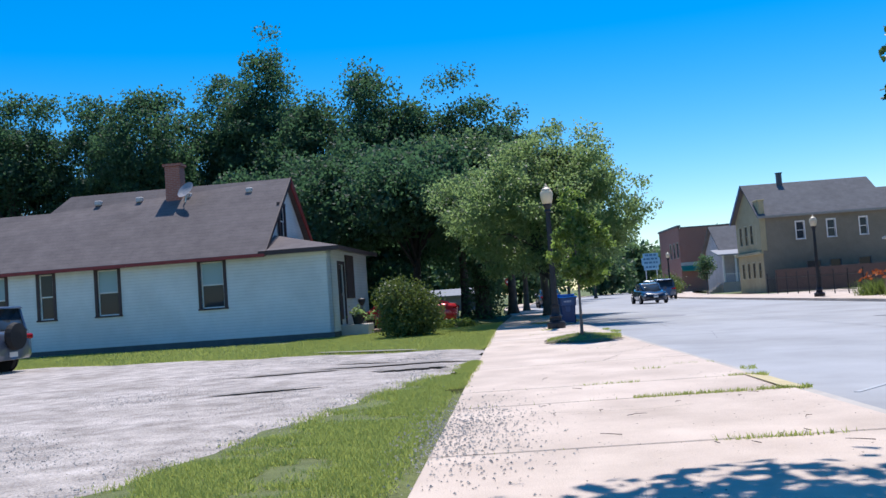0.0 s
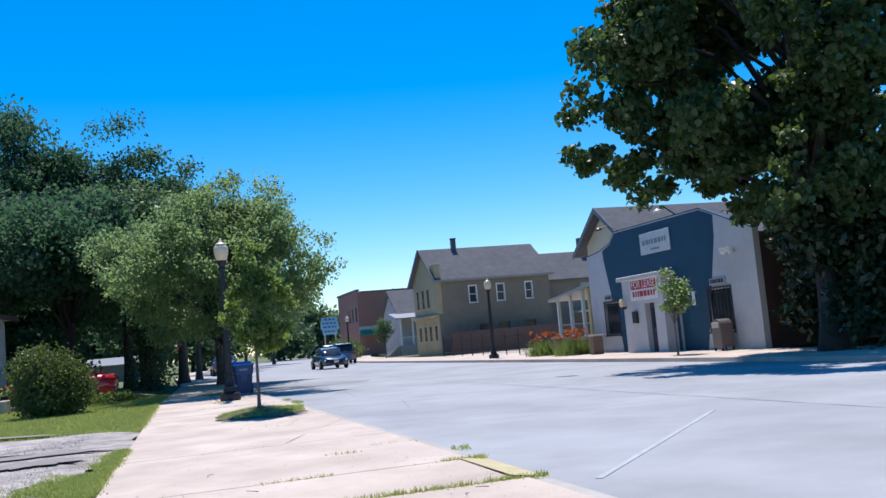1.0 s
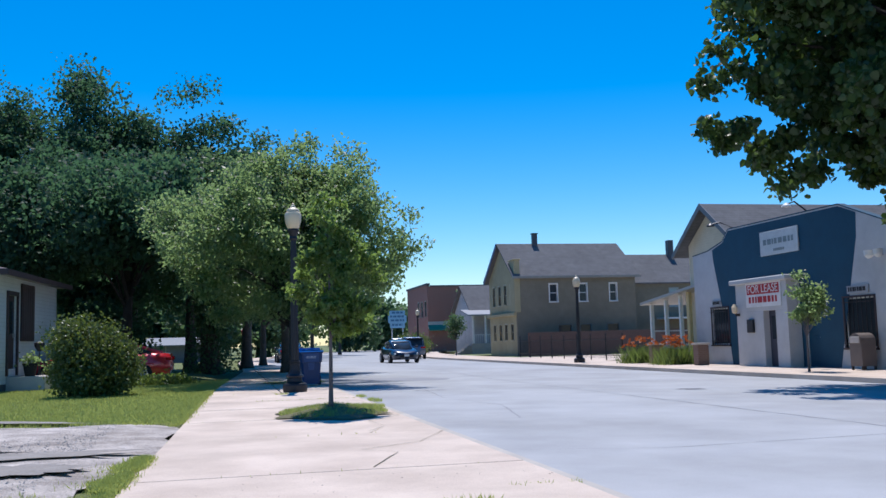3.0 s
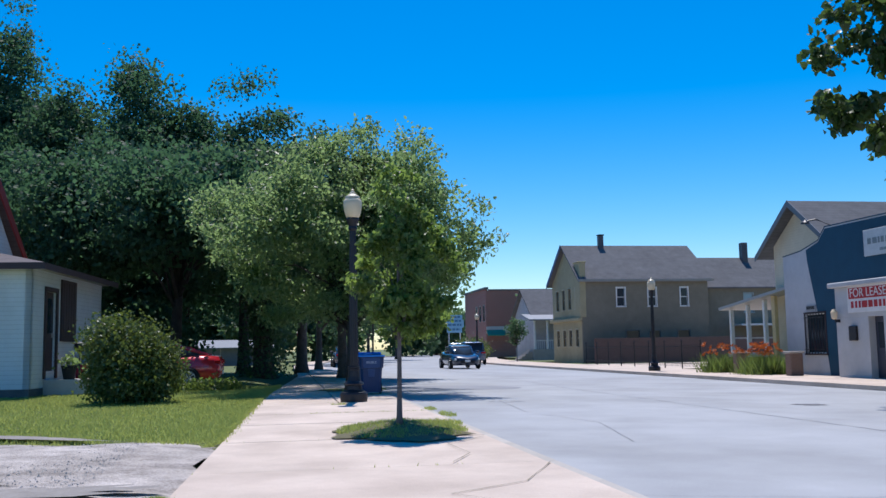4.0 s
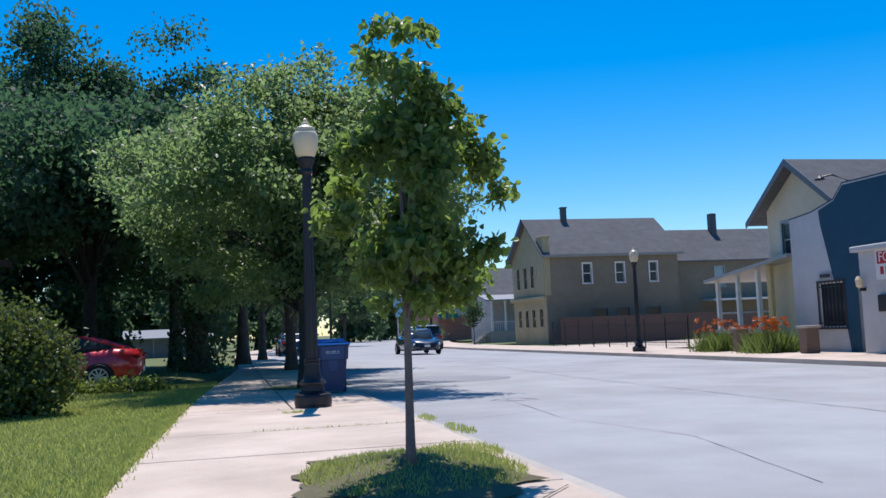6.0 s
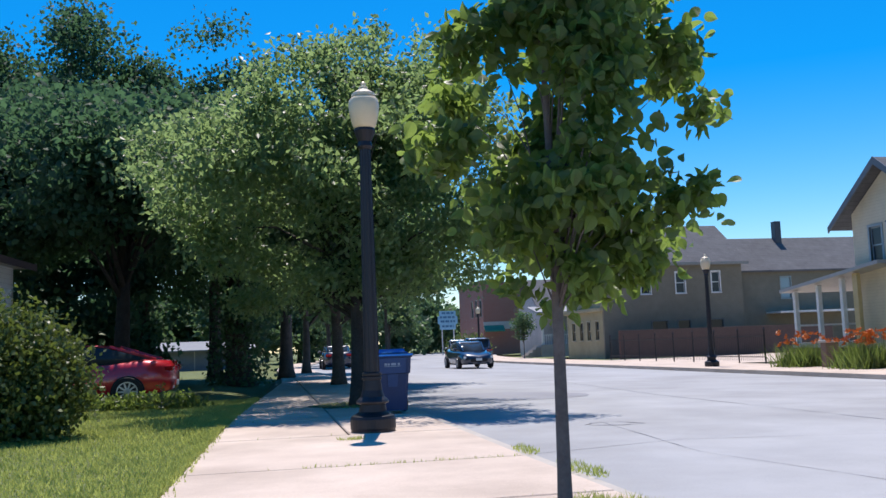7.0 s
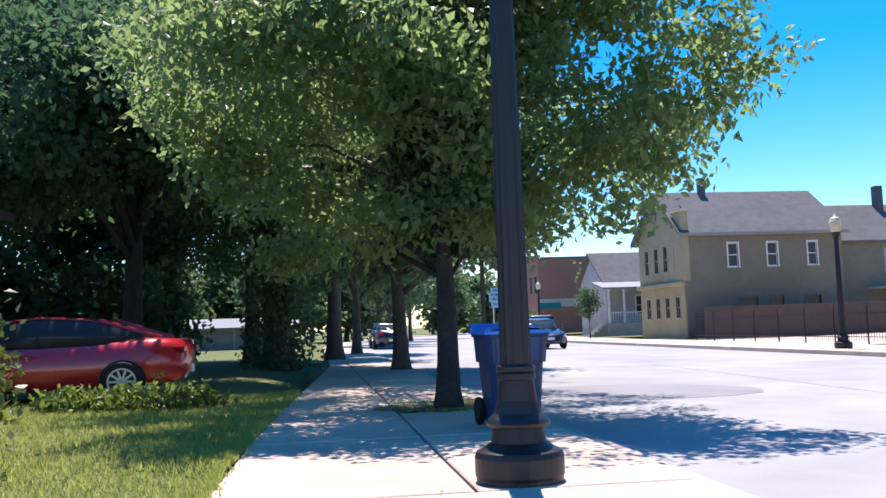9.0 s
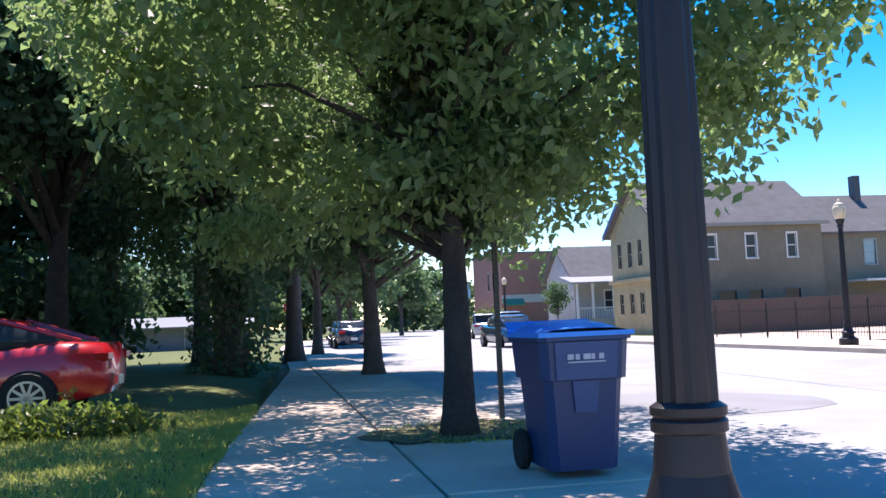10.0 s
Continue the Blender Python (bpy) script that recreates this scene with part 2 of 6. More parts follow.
def prism(bm, poly, d):
    """poly: 3D points of one face; d: the way it is pushed to give it depth."""
    a = [bm.verts.new(Vector(p)) for p in poly]
    b = [bm.verts.new(Vector(p) + Vector(d)) for p in poly]
    bm.faces.new(a[::-1]); bm.faces.new(b)
    for i in range(len(a)):
        j = (i + 1) % len(a)
        bm.faces.new((a[i], a[j], b[j], b[i]))
    return bm


# ---- foliage ----
def leaves(name, centers, size, rng, material, parent, wide=0.36, droop=0.25, broad=False):
    """One mesh of folded kite-shaped leaves at the given places."""
    n = len(centers)
    d = rng.normal(size=(n, 3)); d[:, 2] -= droop
    d /= np.linalg.norm(d, axis=1)[:, None]
    s = np.cross(d, rng.normal(size=(n, 3))); s /= np.linalg.norm(s, axis=1)[:, None]
    u = np.cross(d, s)
    l = (size * rng.uniform(0.6, 1.25, n))[:, None]
    mid = centers + d * l * 0.45
    if broad:
        prof = ((0.18, 1.0, 0.08), (0.62, 0.85, 0.1)) if broad == 1 else ((0.03, 0.5, 0.04), (0.2, 0.92, 0.09), (0.42, 1.0, 0.1), (0.64, 0.76, 0.08), (0.84, 0.32, 0.0))
        rim = [centers + d * l * p + s * l * wide * q + u * l * h for p, q, h in prof]
        rim += [centers + d * l - u * l * 0.12]
        rim += [centers + d * l * p - s * l * wide * q + u * l * h for p, q, h in prof[::-1]]
        k = len(rim) + 1
        v = np.stack([centers] + rim, 1).reshape(-1, 3)
        idx = np.arange(n)[:, None] * k
        tri = np.concatenate([idx + np.array([[0, t, t + 1]]) for t in range(1, k - 1)], 1).reshape(-1, 3)
    else:
        v = np.stack([centers, mid + s * l * wide + u * l * 0.1, centers + d * l, mid - s * l * wide + u * l * 0.1], 1).reshape(-1, 3)
        idx = np.arange(n)[:, None] * 4
        tri = np.concatenate([idx + np.array([[0, 1, 2]]), idx + np.array([[0, 2, 3]])], 1).reshape(-1, 3)
    me = bpy.data.meshes.new(name)
    me.vertices.add(len(v)); me.vertices.foreach_set("co", v.ravel())
    me.loops.add(tri.size); me.loops.foreach_set("vertex_index", tri.ravel().astype(np.int32))
    me.polygons.add(len(tri)); me.polygons.foreach_set("loop_start", np.arange(0, tri.size, 3, dtype=np.int32))
    if broad:
        me.polygons.foreach_set("use_smooth", np.ones(len(tri), dtype=bool))
    me.update(calc_edges=True); me.validate()
    me.materials.append(material)
    o = new(name, me)
    o.parent = parent
    return o


def tree(loc, blobs, clumps, per, leaf, spread, r0, seed, leaf_mat, bark=BARK, fork=0.35, label="", group="", lean=(0, 0), name="tree", trunk_top=None, wide=0.36, lump=22, lobe=(0.3, 0.52), broad=False, limbs=46, stout=1.0, droop=0.25, even=0.75):
    """Tapered trunk with limbs to the clumps, and a crown of clumps of leaves inside blobs (centre, radii), relative to the foot."""
    rng = np.random.default_rng(seed)
    th = thing(name, loc, 0, label, "tree", group)
    vol = np.array([b[1][0] * b[1][1] * b[1][2] for b in blobs]); vol = vol / vol.sum()
    lobes = []
    for (c, r), share in zip(blobs, vol):
        for k in range(max(4, int(4 + lump * share))):
            d = rng.normal(size=3); d /= np.linalg.norm(d)
            q = rng.uniform(*lobe)
            lobes.append((np.array(c) + d * np.array(r) * (1 - q) * rng.uniform(0.75, 1.08), np.array(r) * q, share))
    lw = np.array([np.prod(l[1]) ** even for l in lobes]); lw = lw / lw.sum()
    pts = []
    for _ in range(clumps):
        c, r, _s = lobes[rng.choice(len(lobes), p=lw)]
        d = rng.normal(size=3); d /= np.linalg.norm(d)
        pts.append(c + d * r * rng.uniform(0.3, 1) ** 0.5)
    pts = np.array(pts)
    top = max(c[2] + 0.3 * r[2] for c, r in blobs) if trunk_top is None else trunk_top
    bm = bmesh.new()
    axis = []
    for k in range(9):
        f = k / 8
        axis.append(Vector((lean[0] * f + 0.12 * math.sin(3 * f + seed) * f * r0 * 6, lean[1] * f + 0.1 * math.cos(4 * f + seed) * f * r0 * 6, top * f)))
    rad = [r0 * (1.45 if k == 0 else 1 - 0.8 * (k / 8)) for k in range(9)]
    pts0 = [axis[0] - Vector((0, 0, 0.1)), axis[0] + Vector((0, 0, 0.12 * top * 0.4))] + axis[1:]
    tube(bm, pts0, [rad[0], r0 * 1.05] + rad[1:], 10)
    nl = min(len(pts), limbs)
    for q in pts[:nl]:
        f = min(0.95, max(fork, (q[2] / top) * rng.uniform(0.45, 0.75)))
        i = f * 8
        a = axis[int(i)].lerp(axis[min(8, int(i) + 1)], i - int(i))
        b = Vector(q)
        mid = a.lerp(b, 0.5) + Vector((0, 0, 0.12 * (b - a).length))
        w = r0 * (1 - 0.8 * f) * rng.uniform(0.3, 0.55) * stout
        tube(bm, [a, a.lerp(mid, 0.6), mid, b], [w, w * 0.75, w * 0.5, w * 0.12], 5)
    part("trunk", bm, bark, th, smooth=True)
    n = clumps * per
    cen = np.repeat(pts, per, 0) + np.clip(rng.normal(size=(n, 3)), -1.7, 1.7) * spread * np.repeat(rng.uniform(0.6, 1.3, clumps), per)[:, None] * np.array([1, 1, 0.7])
    leaves("crown", cen, leaf, rng, leaf_mat, th, wide, droop, broad)
    return th


def grass(name, pts, h, seed, material, parent=None, label="", width=0.008):
    rng = np.random.default_rng(seed)
    n = len(pts)
    a = rng.uniform(0, 6.283, n); hh = h * rng.uniform(0.5, 1.3, n); w = width * rng.uniform(0.7, 1.5, n)
    lx, ly = rng.normal(0, 0.4, n) * hh, rng.normal(0, 0.4, n) * hh
    z = np.zeros(n)
    p = np.asarray(pts)
    v = np.stack([p + np.stack([np.cos(a) * w, np.sin(a) * w, z], 1), p - np.stack([np.cos(a) * w, np.sin(a) * w, z], 1), p + np.stack([lx, ly, hh], 1)], 1).reshape(-1, 3)
    me = bpy.data.meshes.new(name)
    me.from_pydata(v.tolist(), [], np.arange(3 * n).reshape(-1, 3).tolist())
    me.update(); me.materials.append(material)
    o = new(name, me); o.parent = parent
    return tagged(o, label, "grass", kind="stuff") if parent is None else o


# ---- the plan of the street ----
def bend(y):
    return 0.0025 * max(0.0, y - 75) ** 2


def near_edge(y):
    return min(-0.85, -2.76 + 0.027 * y + 0.03 * max(0.0, y - 34))


def near_kerb(y):
    return 1.05 + bend(y)


def far_kerb(y):
    return 14.7 + bend(y)


ZFAR = -0.17


def strip(name, ys, left, right, zl, zr, material, thick, label, cat, cols=1):
    vs, fs = [], []
    n = cols + 1
    for y in ys:
        for k in range(n):
            f = k / cols
            vs.append((left(y) + (right(y) - left(y)) * f, y, zl + (zr - zl) * f))
        for k in range(n):
            f = k / cols
            vs.append((left(y) + (right(y) - left(y)) * f, y, zl + (zr - zl) * f - thick))
    w = 2 * n
    for i in range(len(ys) - 1):
        a, b = i * w, (i + 1) * w
        for k in range(cols):
            fs.append((a + k, a + k + 1, b + k + 1, b + k))
            fs.append((a + n + k, b + n + k, b + n + k + 1, a + n + k + 1))
        fs.append((a, b, b + n, a + n)); fs.append((a + cols, a + n + cols, b + n + cols, b + cols))
    o = raw(name, vs, fs, material)
    return tagged(o, label, cat, kind="structure")


YS = [-60, -20, 0, 20, 40, 60, 75] + list(range(80, 200, 6))
# ground to the horizon, sunk below the paving
gx = [-3000, -600, -150, -60, -30, -12, -6, -2.95, -1.9, 1.3, 14.0, 15.5, 40, 80, 200, 700, 3000]
gy = [-3000, -500, -100, -40, 0, 20, 40, 60, 80, 100, 120, 140, 170, 250, 600, 3000]
gv, gf = [], []
for j, y in enumerate(gy):
    for i, x in enumerate(gx):
        xx = x + (min(bend(y), 40) if -3 < x < 60 else 0)
        z = 0.0 if x < -2.5 else (-0.14 if x < -1.8 else (-0.55 if x < 16 else -0.2))
        gv.append((xx, y, z))
for j in range(len(gy) - 1):
    for i in range(len(gx) - 1):
        a = j * len(gx) + i
        gf.append((a, a + 1, a + len(gx) + 1, a + len(gx)))
tagged(raw("ground", gv, gf, TURF), "mown green grass over level ground", "ground", kind="structure")
strip("road", YS, near_kerb, far_kerb, -0.08, -0.3, ROADM, 0.2, "pale worn asphalt street, bleached by sun", "road", 6)
strip("pavement_far", YS, far_kerb, lambda y: far_kerb(y) + 3.7, ZFAR, ZFAR, CONCRETE, 0.3, "pale concrete sidewalk across the street", "sidewalk", 2)
strip("kerb_near", YS, near_kerb, lambda y: near_kerb(y) + 0.14, -0.03, -0.03, KERB, 0.25, "low worn concrete kerb", "kerb")


# ---- openings and walls ----
def wall(name, a, b, z0, z1, openings, thick, material, parent, label=""):
    """A wall from a to b (plan points of its outer face), with openings (from, to, sill, head) cut right through; thickness to the left of a-b."""
    a, b = Vector((*a, 0)), Vector((*b, 0))
    u = (b - a).normalized()
    n = Vector((-u.y, u.x, 0))
    length = (b - a).length
    bm = bmesh.new()
    def block(s0, s1, h0, h1):
        if s1 - s0 < 1e-4 or h1 - h0 < 1e-4:
            return
        p, q = a + u * s0, a + u * s1
        prism(bm, [(p.x, p.y, h0), (q.x, q.y, h0), (q.x, q.y, h1), (p.x, p.y, h1)], n * thick)
    s = 0.0
    for o0, o1, h0, h1 in sorted(openings):
        block(s, o0, z0, z1); block(o0, o1, z0, h0); block(o0, o1, h1, z1)
        s = o1
    block(s, length, z0, z1)
    return part(name, bm, material, parent, label)


def window(a, u, s0, s1, h0, h1, parent, frame_mat, pane_mat=GLASS, trim=0.11, rail=True, name="window", n=None, upper_pane_mat=None, depth=0.1):
    """A sash window with casing proud of the wall; a: plan point, u: way along the wall, n: outward."""
    a, u = Vector((*a, 0)), Vector((*u, 0)).normalized()
    n = Vector((u.y, -u.x, 0))
    def slab(bm, p0, p1, q0, q1, d0, d1):
        p = a + u * p0 + n * d0
        q = a + u * p1 + n * d0
        prism(bm, [(p.x, p.y, q0), (q.x, q.y, q0), (q.x, q.y, q1), (p.x, p.y, q1)], n * (d1 - d0))
    bm = bmesh.new()
    slab(bm, s0 - trim, s0, h0, h1, -0.06, 0.03); slab(bm, s1, s1 + trim, h0, h1, -0.06, 0.03)
    slab(bm, s0 - trim, s1 + trim, h1, h1 + trim, -0.06, 0.04)
    fr = part(name, bm, frame_mat, parent)
    bm = bmesh.new(); slab(bm, s0 - trim - 0.02, s1 + trim + 0.02, h0 - 0.06, h0, -0.06, 0.07)
    part("sill", bm, frame_mat, fr)
    mid = (h0 + h1) / 2
    bm = bmesh.new()
    e = 0.045
    for q0, q1, d in ((h0, mid + 0.02, -0.07), (mid - 0.02, h1, -0.045)) if rail else ((h0, h1, -0.06),):
        slab(bm, s0, s0 + e, q0, q1, d - 0.03, d); slab(bm, s1 - e, s1, q0, q1, d - 0.03, d)
        slab(bm, s0 + e, s1 - e, q0, q0 + e, d - 0.03, d); slab(bm, s0 + e, s1 - e, q1 - e, q1, d - 0.03, d)
    part("sash", bm, frame_mat if frame_mat is not DARKTRIM else WHITE, fr)
    if rail:
        bm = bmesh.new(); slab(bm, s0 + e, s1 - e, h0 + e, mid - 0.02, -0.09, -0.085); part("pane", bm, pane_mat, fr)
        bm = bmesh.new(); slab(bm, s0 + e, s1 - e, mid + 0.025, h1 - e, -0.065, -0.06); part("pane", bm, upper_pane_mat or pane_mat, fr)
    else:
        bm = bmesh.new(); slab(bm, s0 + e, s1 - e, h0 + e, h1 - e, -0.085, -0.08); part("pane", bm, pane_mat, fr)
    return fr


def roof_slab(poly, up, material, parent, name="roof", label=""):
    return part(name, prism(bmesh.new(), poly, (0, 0, up)), material, parent, label)


# ---- white house on the corner lot ----
def white_house():
    h = thing("house", (-7.75, 35.5, 0.14), -4, "white clapboard house with brown shingle roof and dark window trim", "house")
    z0, ez = 0.08, 3.2
    # porch block (enclosed), local y runs along the street
    wx = -2.55
    part("foundation", boxm(-24, 0.0, 0.02, 6.68, -0.25, z0), surface("foundation_stone", (0.08, 0.09, 0.1), (0.14, 0.15, 0.15), 3), h, "low dark block foundation")
    wins = [(-5.0, -4.12), (-9.1, -8.28), (-11.45, -10.9), (-13.7, -12.85), (-18.2, -17.3)]
    a0, a1 = (-24.0, 0.0), (0.0, 0.0)
    wall("wall", a0, a1, z0, ez, [(24 + p, 24 + q, 1.28, 3.02) for p, q in wins], 0.15, SIDING, h)
    for i, (p, q) in enumerate(wins):
        window(a0, (1, 0), 24 + p, 24 + q, 1.28, 3.02, h, DARKTRIM, GLASS, 0.12, True, upper_pane_mat=(PALE if i in (0, 1, 3) else GLASS))
    # street face of the porch with door and boarded window
    wall("wall", (0, 0), (0, 6.7), z0, ez, [(1.15, 2.0, 0.5, 2.62)], 0.15, SIDING, h)
    door = part("door", boxm(-0.12, -0.06, 1.15, 2.0, 0.5, 2.62), DARKTRIM, h, "dark storm door")
    bm = bmesh.new(); box(bm, -0.055, -0.05, 1.27, 1.88, 1.5, 2.45)
    part("pane", bm, GLASS, door)
    part("handle", boxm(-0.05, 0.0, 1.82, 1.88, 1.4, 1.52), STEEL, door)
    bm = bmesh.new(); box(bm, -0.02, 0.05, 1.03, 1.15, 0.3, 2.74); box(bm, -0.02, 0.05, 2.0, 2.12, 0.3, 2.74); box(bm, -0.02, 0.05, 1.15, 2.0, 2.62, 2.74)
    part("door_frame", bm, DARKTRIM, h)
    sh = part("window", boxm(0.0, 0.06, 2.4, 3.75, 1.3, 3.02), DARKTRIM, h, "dark boarded window")
    for k in range(5):
        part("slat", boxm(0.06, 0.075, 2.5 + k * 0.24, 2.7 + k * 0.24, 1.38, 2.94), DARKTRIM, sh)
    wall("wall", (0, 6.7), (-24, 6.7), z0, ez, [], 0.15, SIDING, h)
    wall("wall", (-24, 6.7), (-24, 0), z0, ez, [], 0.15, SIDING, h)
    # main gable over the body
    rx, ry, rz = wx + 0.2, 3.6, 6.35
    bm = prism(bmesh.new(), [(wx, 0.0, ez), (wx, 6.9, ez), (wx, ry, rz - 0.12)], (-0.15, 0, 0))
    part("gable", bm, SIDING, h)
    lx = -11.9
    roof = roof_slab([(rx, -0.42, ez - 0.12), (rx, ry, rz), (lx, ry, rz), (lx - 0.55, ry - 0.75, rz - 0.72), (lx - 13, ry - 0.75, rz - 0.72), (lx - 13, -0.42, ez - 0.12)], 0.09, ROOFM, h, "roof", "weathered brown asphalt shingles")
    roof_slab([(rx, 7.4, ez - 0.12), (lx, 7.4, ez - 0.12), (lx, ry, rz), (rx, ry, rz)], 0.09, ROOFM, h)
    roof_slab([(lx, 7.4, ez - 0.12), (lx - 13, 7.4, ez - 0.12), (lx - 13, ry - 0.75, rz - 0.72), (lx, ry - 0.75, rz - 0.72)], 0.09, ROOFM, h)
    part("fascia", boxm(lx - 13, rx, -0.46, -0.42, ez - 0.17, ez - 0.05), REDTRIM, roof)
    bm = bmesh.new()
    prism(bm, [(rx + 0.02, -0.44, ez - 0.15), (rx + 0.02, -0.44, ez + 0.03), (rx + 0.02, ry, rz + 0.12), (rx + 0.02, ry, rz - 0.08)], (0.04, 0, 0))
    part("bargeboard", bm, DARKTRIM, roof)
    bm = bmesh.new()
    prism(bm, [(rx + 0.02, 7.44, ez - 0.15), (rx + 0.02, 7.44, ez + 0.03), (rx + 0.02, ry, rz + 0.12), (rx + 0.02, ry, rz - 0.3)], (0.05, 0, 0))
    part("bargeboard", bm, REDTRIM, roof, "red painted bargeboard")
    window((wx + 0.1, 0), (0, 1), 2.15, 2.85, 3.95, 5.2, h, DARKTRIM, GLASS, 0.1)
    # hip roof of the porch
    pe = ez - 0.02
    hp = (wx - 0.05, 1.7, pe + 0.72), (wx - 0.05, 5.2, pe + 0.72)
    bm = bmesh.new()
    e0, e1, e2, e3 = (wx - 0.05, -0.4, pe), (0.42, -0.4, pe), (0.42, 7.0, pe), (wx - 0.05, 7.0, pe)
    prism(bm, [e1, e2, hp[1], hp[0]], (0, 0, 0.07)); prism(bm, [e0, e1, hp[0]], (0, 0, 0.07)); prism(bm, [e2, e3, hp[1]], (0, 0, 0.07))
    pr = part("porch_roof", bm, ROOFM, h)
    bm = bmesh.new(); box(bm, wx - 0.05, 0.46, -0.44, -0.4, pe - 0.1, pe + 0.06); box(bm, 0.42, 0.46, -0.4, 7.0, pe - 0.1, pe + 0.06)
    part("fascia", bm, DARKTRIM, pr)
    part("soffit", boxm(wx, 0.42, -0.4, 7.0, pe - 0.04, pe - 0.01), plain("soffit_paint", (0.4, 0.4, 0.4)), pr)
    # chimney, vents, dish
    ch = part("chimney", boxm(-7.4, -6.75, ry - 0.75, ry - 0.2, 5.3, 7.25, 0.02), BRICK, h, "red brick chimney")
    part("cap", boxm(-7.46, -6.69, ry - 0.81, ry - 0.14, 7.25, 7.35), BRICK, ch)
    slope = (rz - ez + 0.12) / (ry + 0.42)
    for vx in (-10.4, -8.6, -6.5, -3.9):
        y = ry - 0.55
        z = rz - 0.55 * slope
        part("roof_vent", boxm(vx - 0.13, vx + 0.13, y - 0.15, y + 0.1, z, z + 0.2, 0.03), plain("pale_vent", (0.5, 0.48, 0.46)), h, "pale metal roof vent")
    y, z = ry - 0.9, rz - 0.9 * slope
    mast = part("dish_mast", tube(bmesh.new(), [(-6.5, y, z), (-6.5, y, z + 0.45), (-6.4, y - 0.15, z + 0.5)], [0.03, 0.03, 0.03], 6), STEEL, h)
    dish = bmesh.new()
    lathe(dish, [(0.01, 0), (0.2, 0.02), (0.38, 0.09), (0.39, 0.1), (0.2, 0.035), (0.01, 0.015)], 18)
    bmesh.ops.transform(dish, matrix=pose(-6.35, y - 0.2, z + 0.5, 55, 0, -25), verts=dish.verts)
    part("dish", dish, plain("grey_dish", (0.28, 0.28, 0.3)), mast, "grey satellite dish")
    return h


white_house()


def porch_things():
    s = thing("porch_steps", (-7.68, 37.1, 0), -4, "worn concrete steps before the porch door", "steps")
    part("tread", boxm(0.02, 1.1, -0.5, 0.55, 0, 0.42, 0.02), KERB, s)
    for k in range(2):
        part("tread", boxm(0.3 + 0.4 * k, 0.9 + 0.4 * k, 0.56, 1.5, 0, 0.3 - 0.14 * k, 0.02), plain("step_timber", (0.32, 0.2, 0.13)), s)
    for x, y, r, z in ((-7.05, 36.7, 0.2, 0.42), (-6.75, 38.25, 0.18, 0.16)):
        p = thing("plant_pot", (x, y, z), 0, "dark plastic plant pot on the porch steps", "pot", "pots by the steps")
        part("pot", lathe(bmesh.new(), [(r * 0.7, 0), (r, 0.32), (r * 1.08, 0.32), (r * 1.08, 0.37), (r * 0.95, 0.37), (r * 0.9, 0.33)], 14), RUBBER, p)
        rng = np.random.default_rng(int(y * 10))
        leaves("foliage", np.array([0, 0, 0.45]) + rng.normal(size=(120, 3)) * np.array([0.12, 0.12, 0.1]), 0.12, rng, LEAF_A, p)
    ml = thing("lantern_post", (-6.95, 37.45, 0.42), 0, "small dark lantern on a thin post", "lantern")
    part("post", tube(bmesh.new(), [(0, 0, 0), (0, 0, 0.75)], [0.02, 0.015], 6), BLACK, ml)
    part("cup", lathe(bmesh.new(), [(0.05, 0.7), (0.14, 0.85), (0.15, 0.95), (0.05, 1.0)], 10), BLACK, ml)


porch_things()


# ---- storefront across the street ----
def bars(parent, x, y0, y1, z0, z1, rows, mat, seed, name="lettering"):
    """Plain bars standing for writing that cannot be read, on a face that looks to -x; y0 > y1."""
    rng = random.Random(seed)
    bm = bmesh.new()
    h = (z1 - z0) / rows
    for r in range(rows):
        y = y0
        while y > y1 + 0.04:
            w = min(rng.uniform(0.05, 0.16) * (y0 - y1), y - y1)
            box(bm, x - 0.006, x, y - w, y, z0 + h * (rows - 1 - r) + h * 0.22, z0 + h * (rows - r) - h * 0.1)
            y -= w + 0.05 * (y0 - y1) * rng.uniform(0.5, 1)
    part(name, bm, mat, parent)


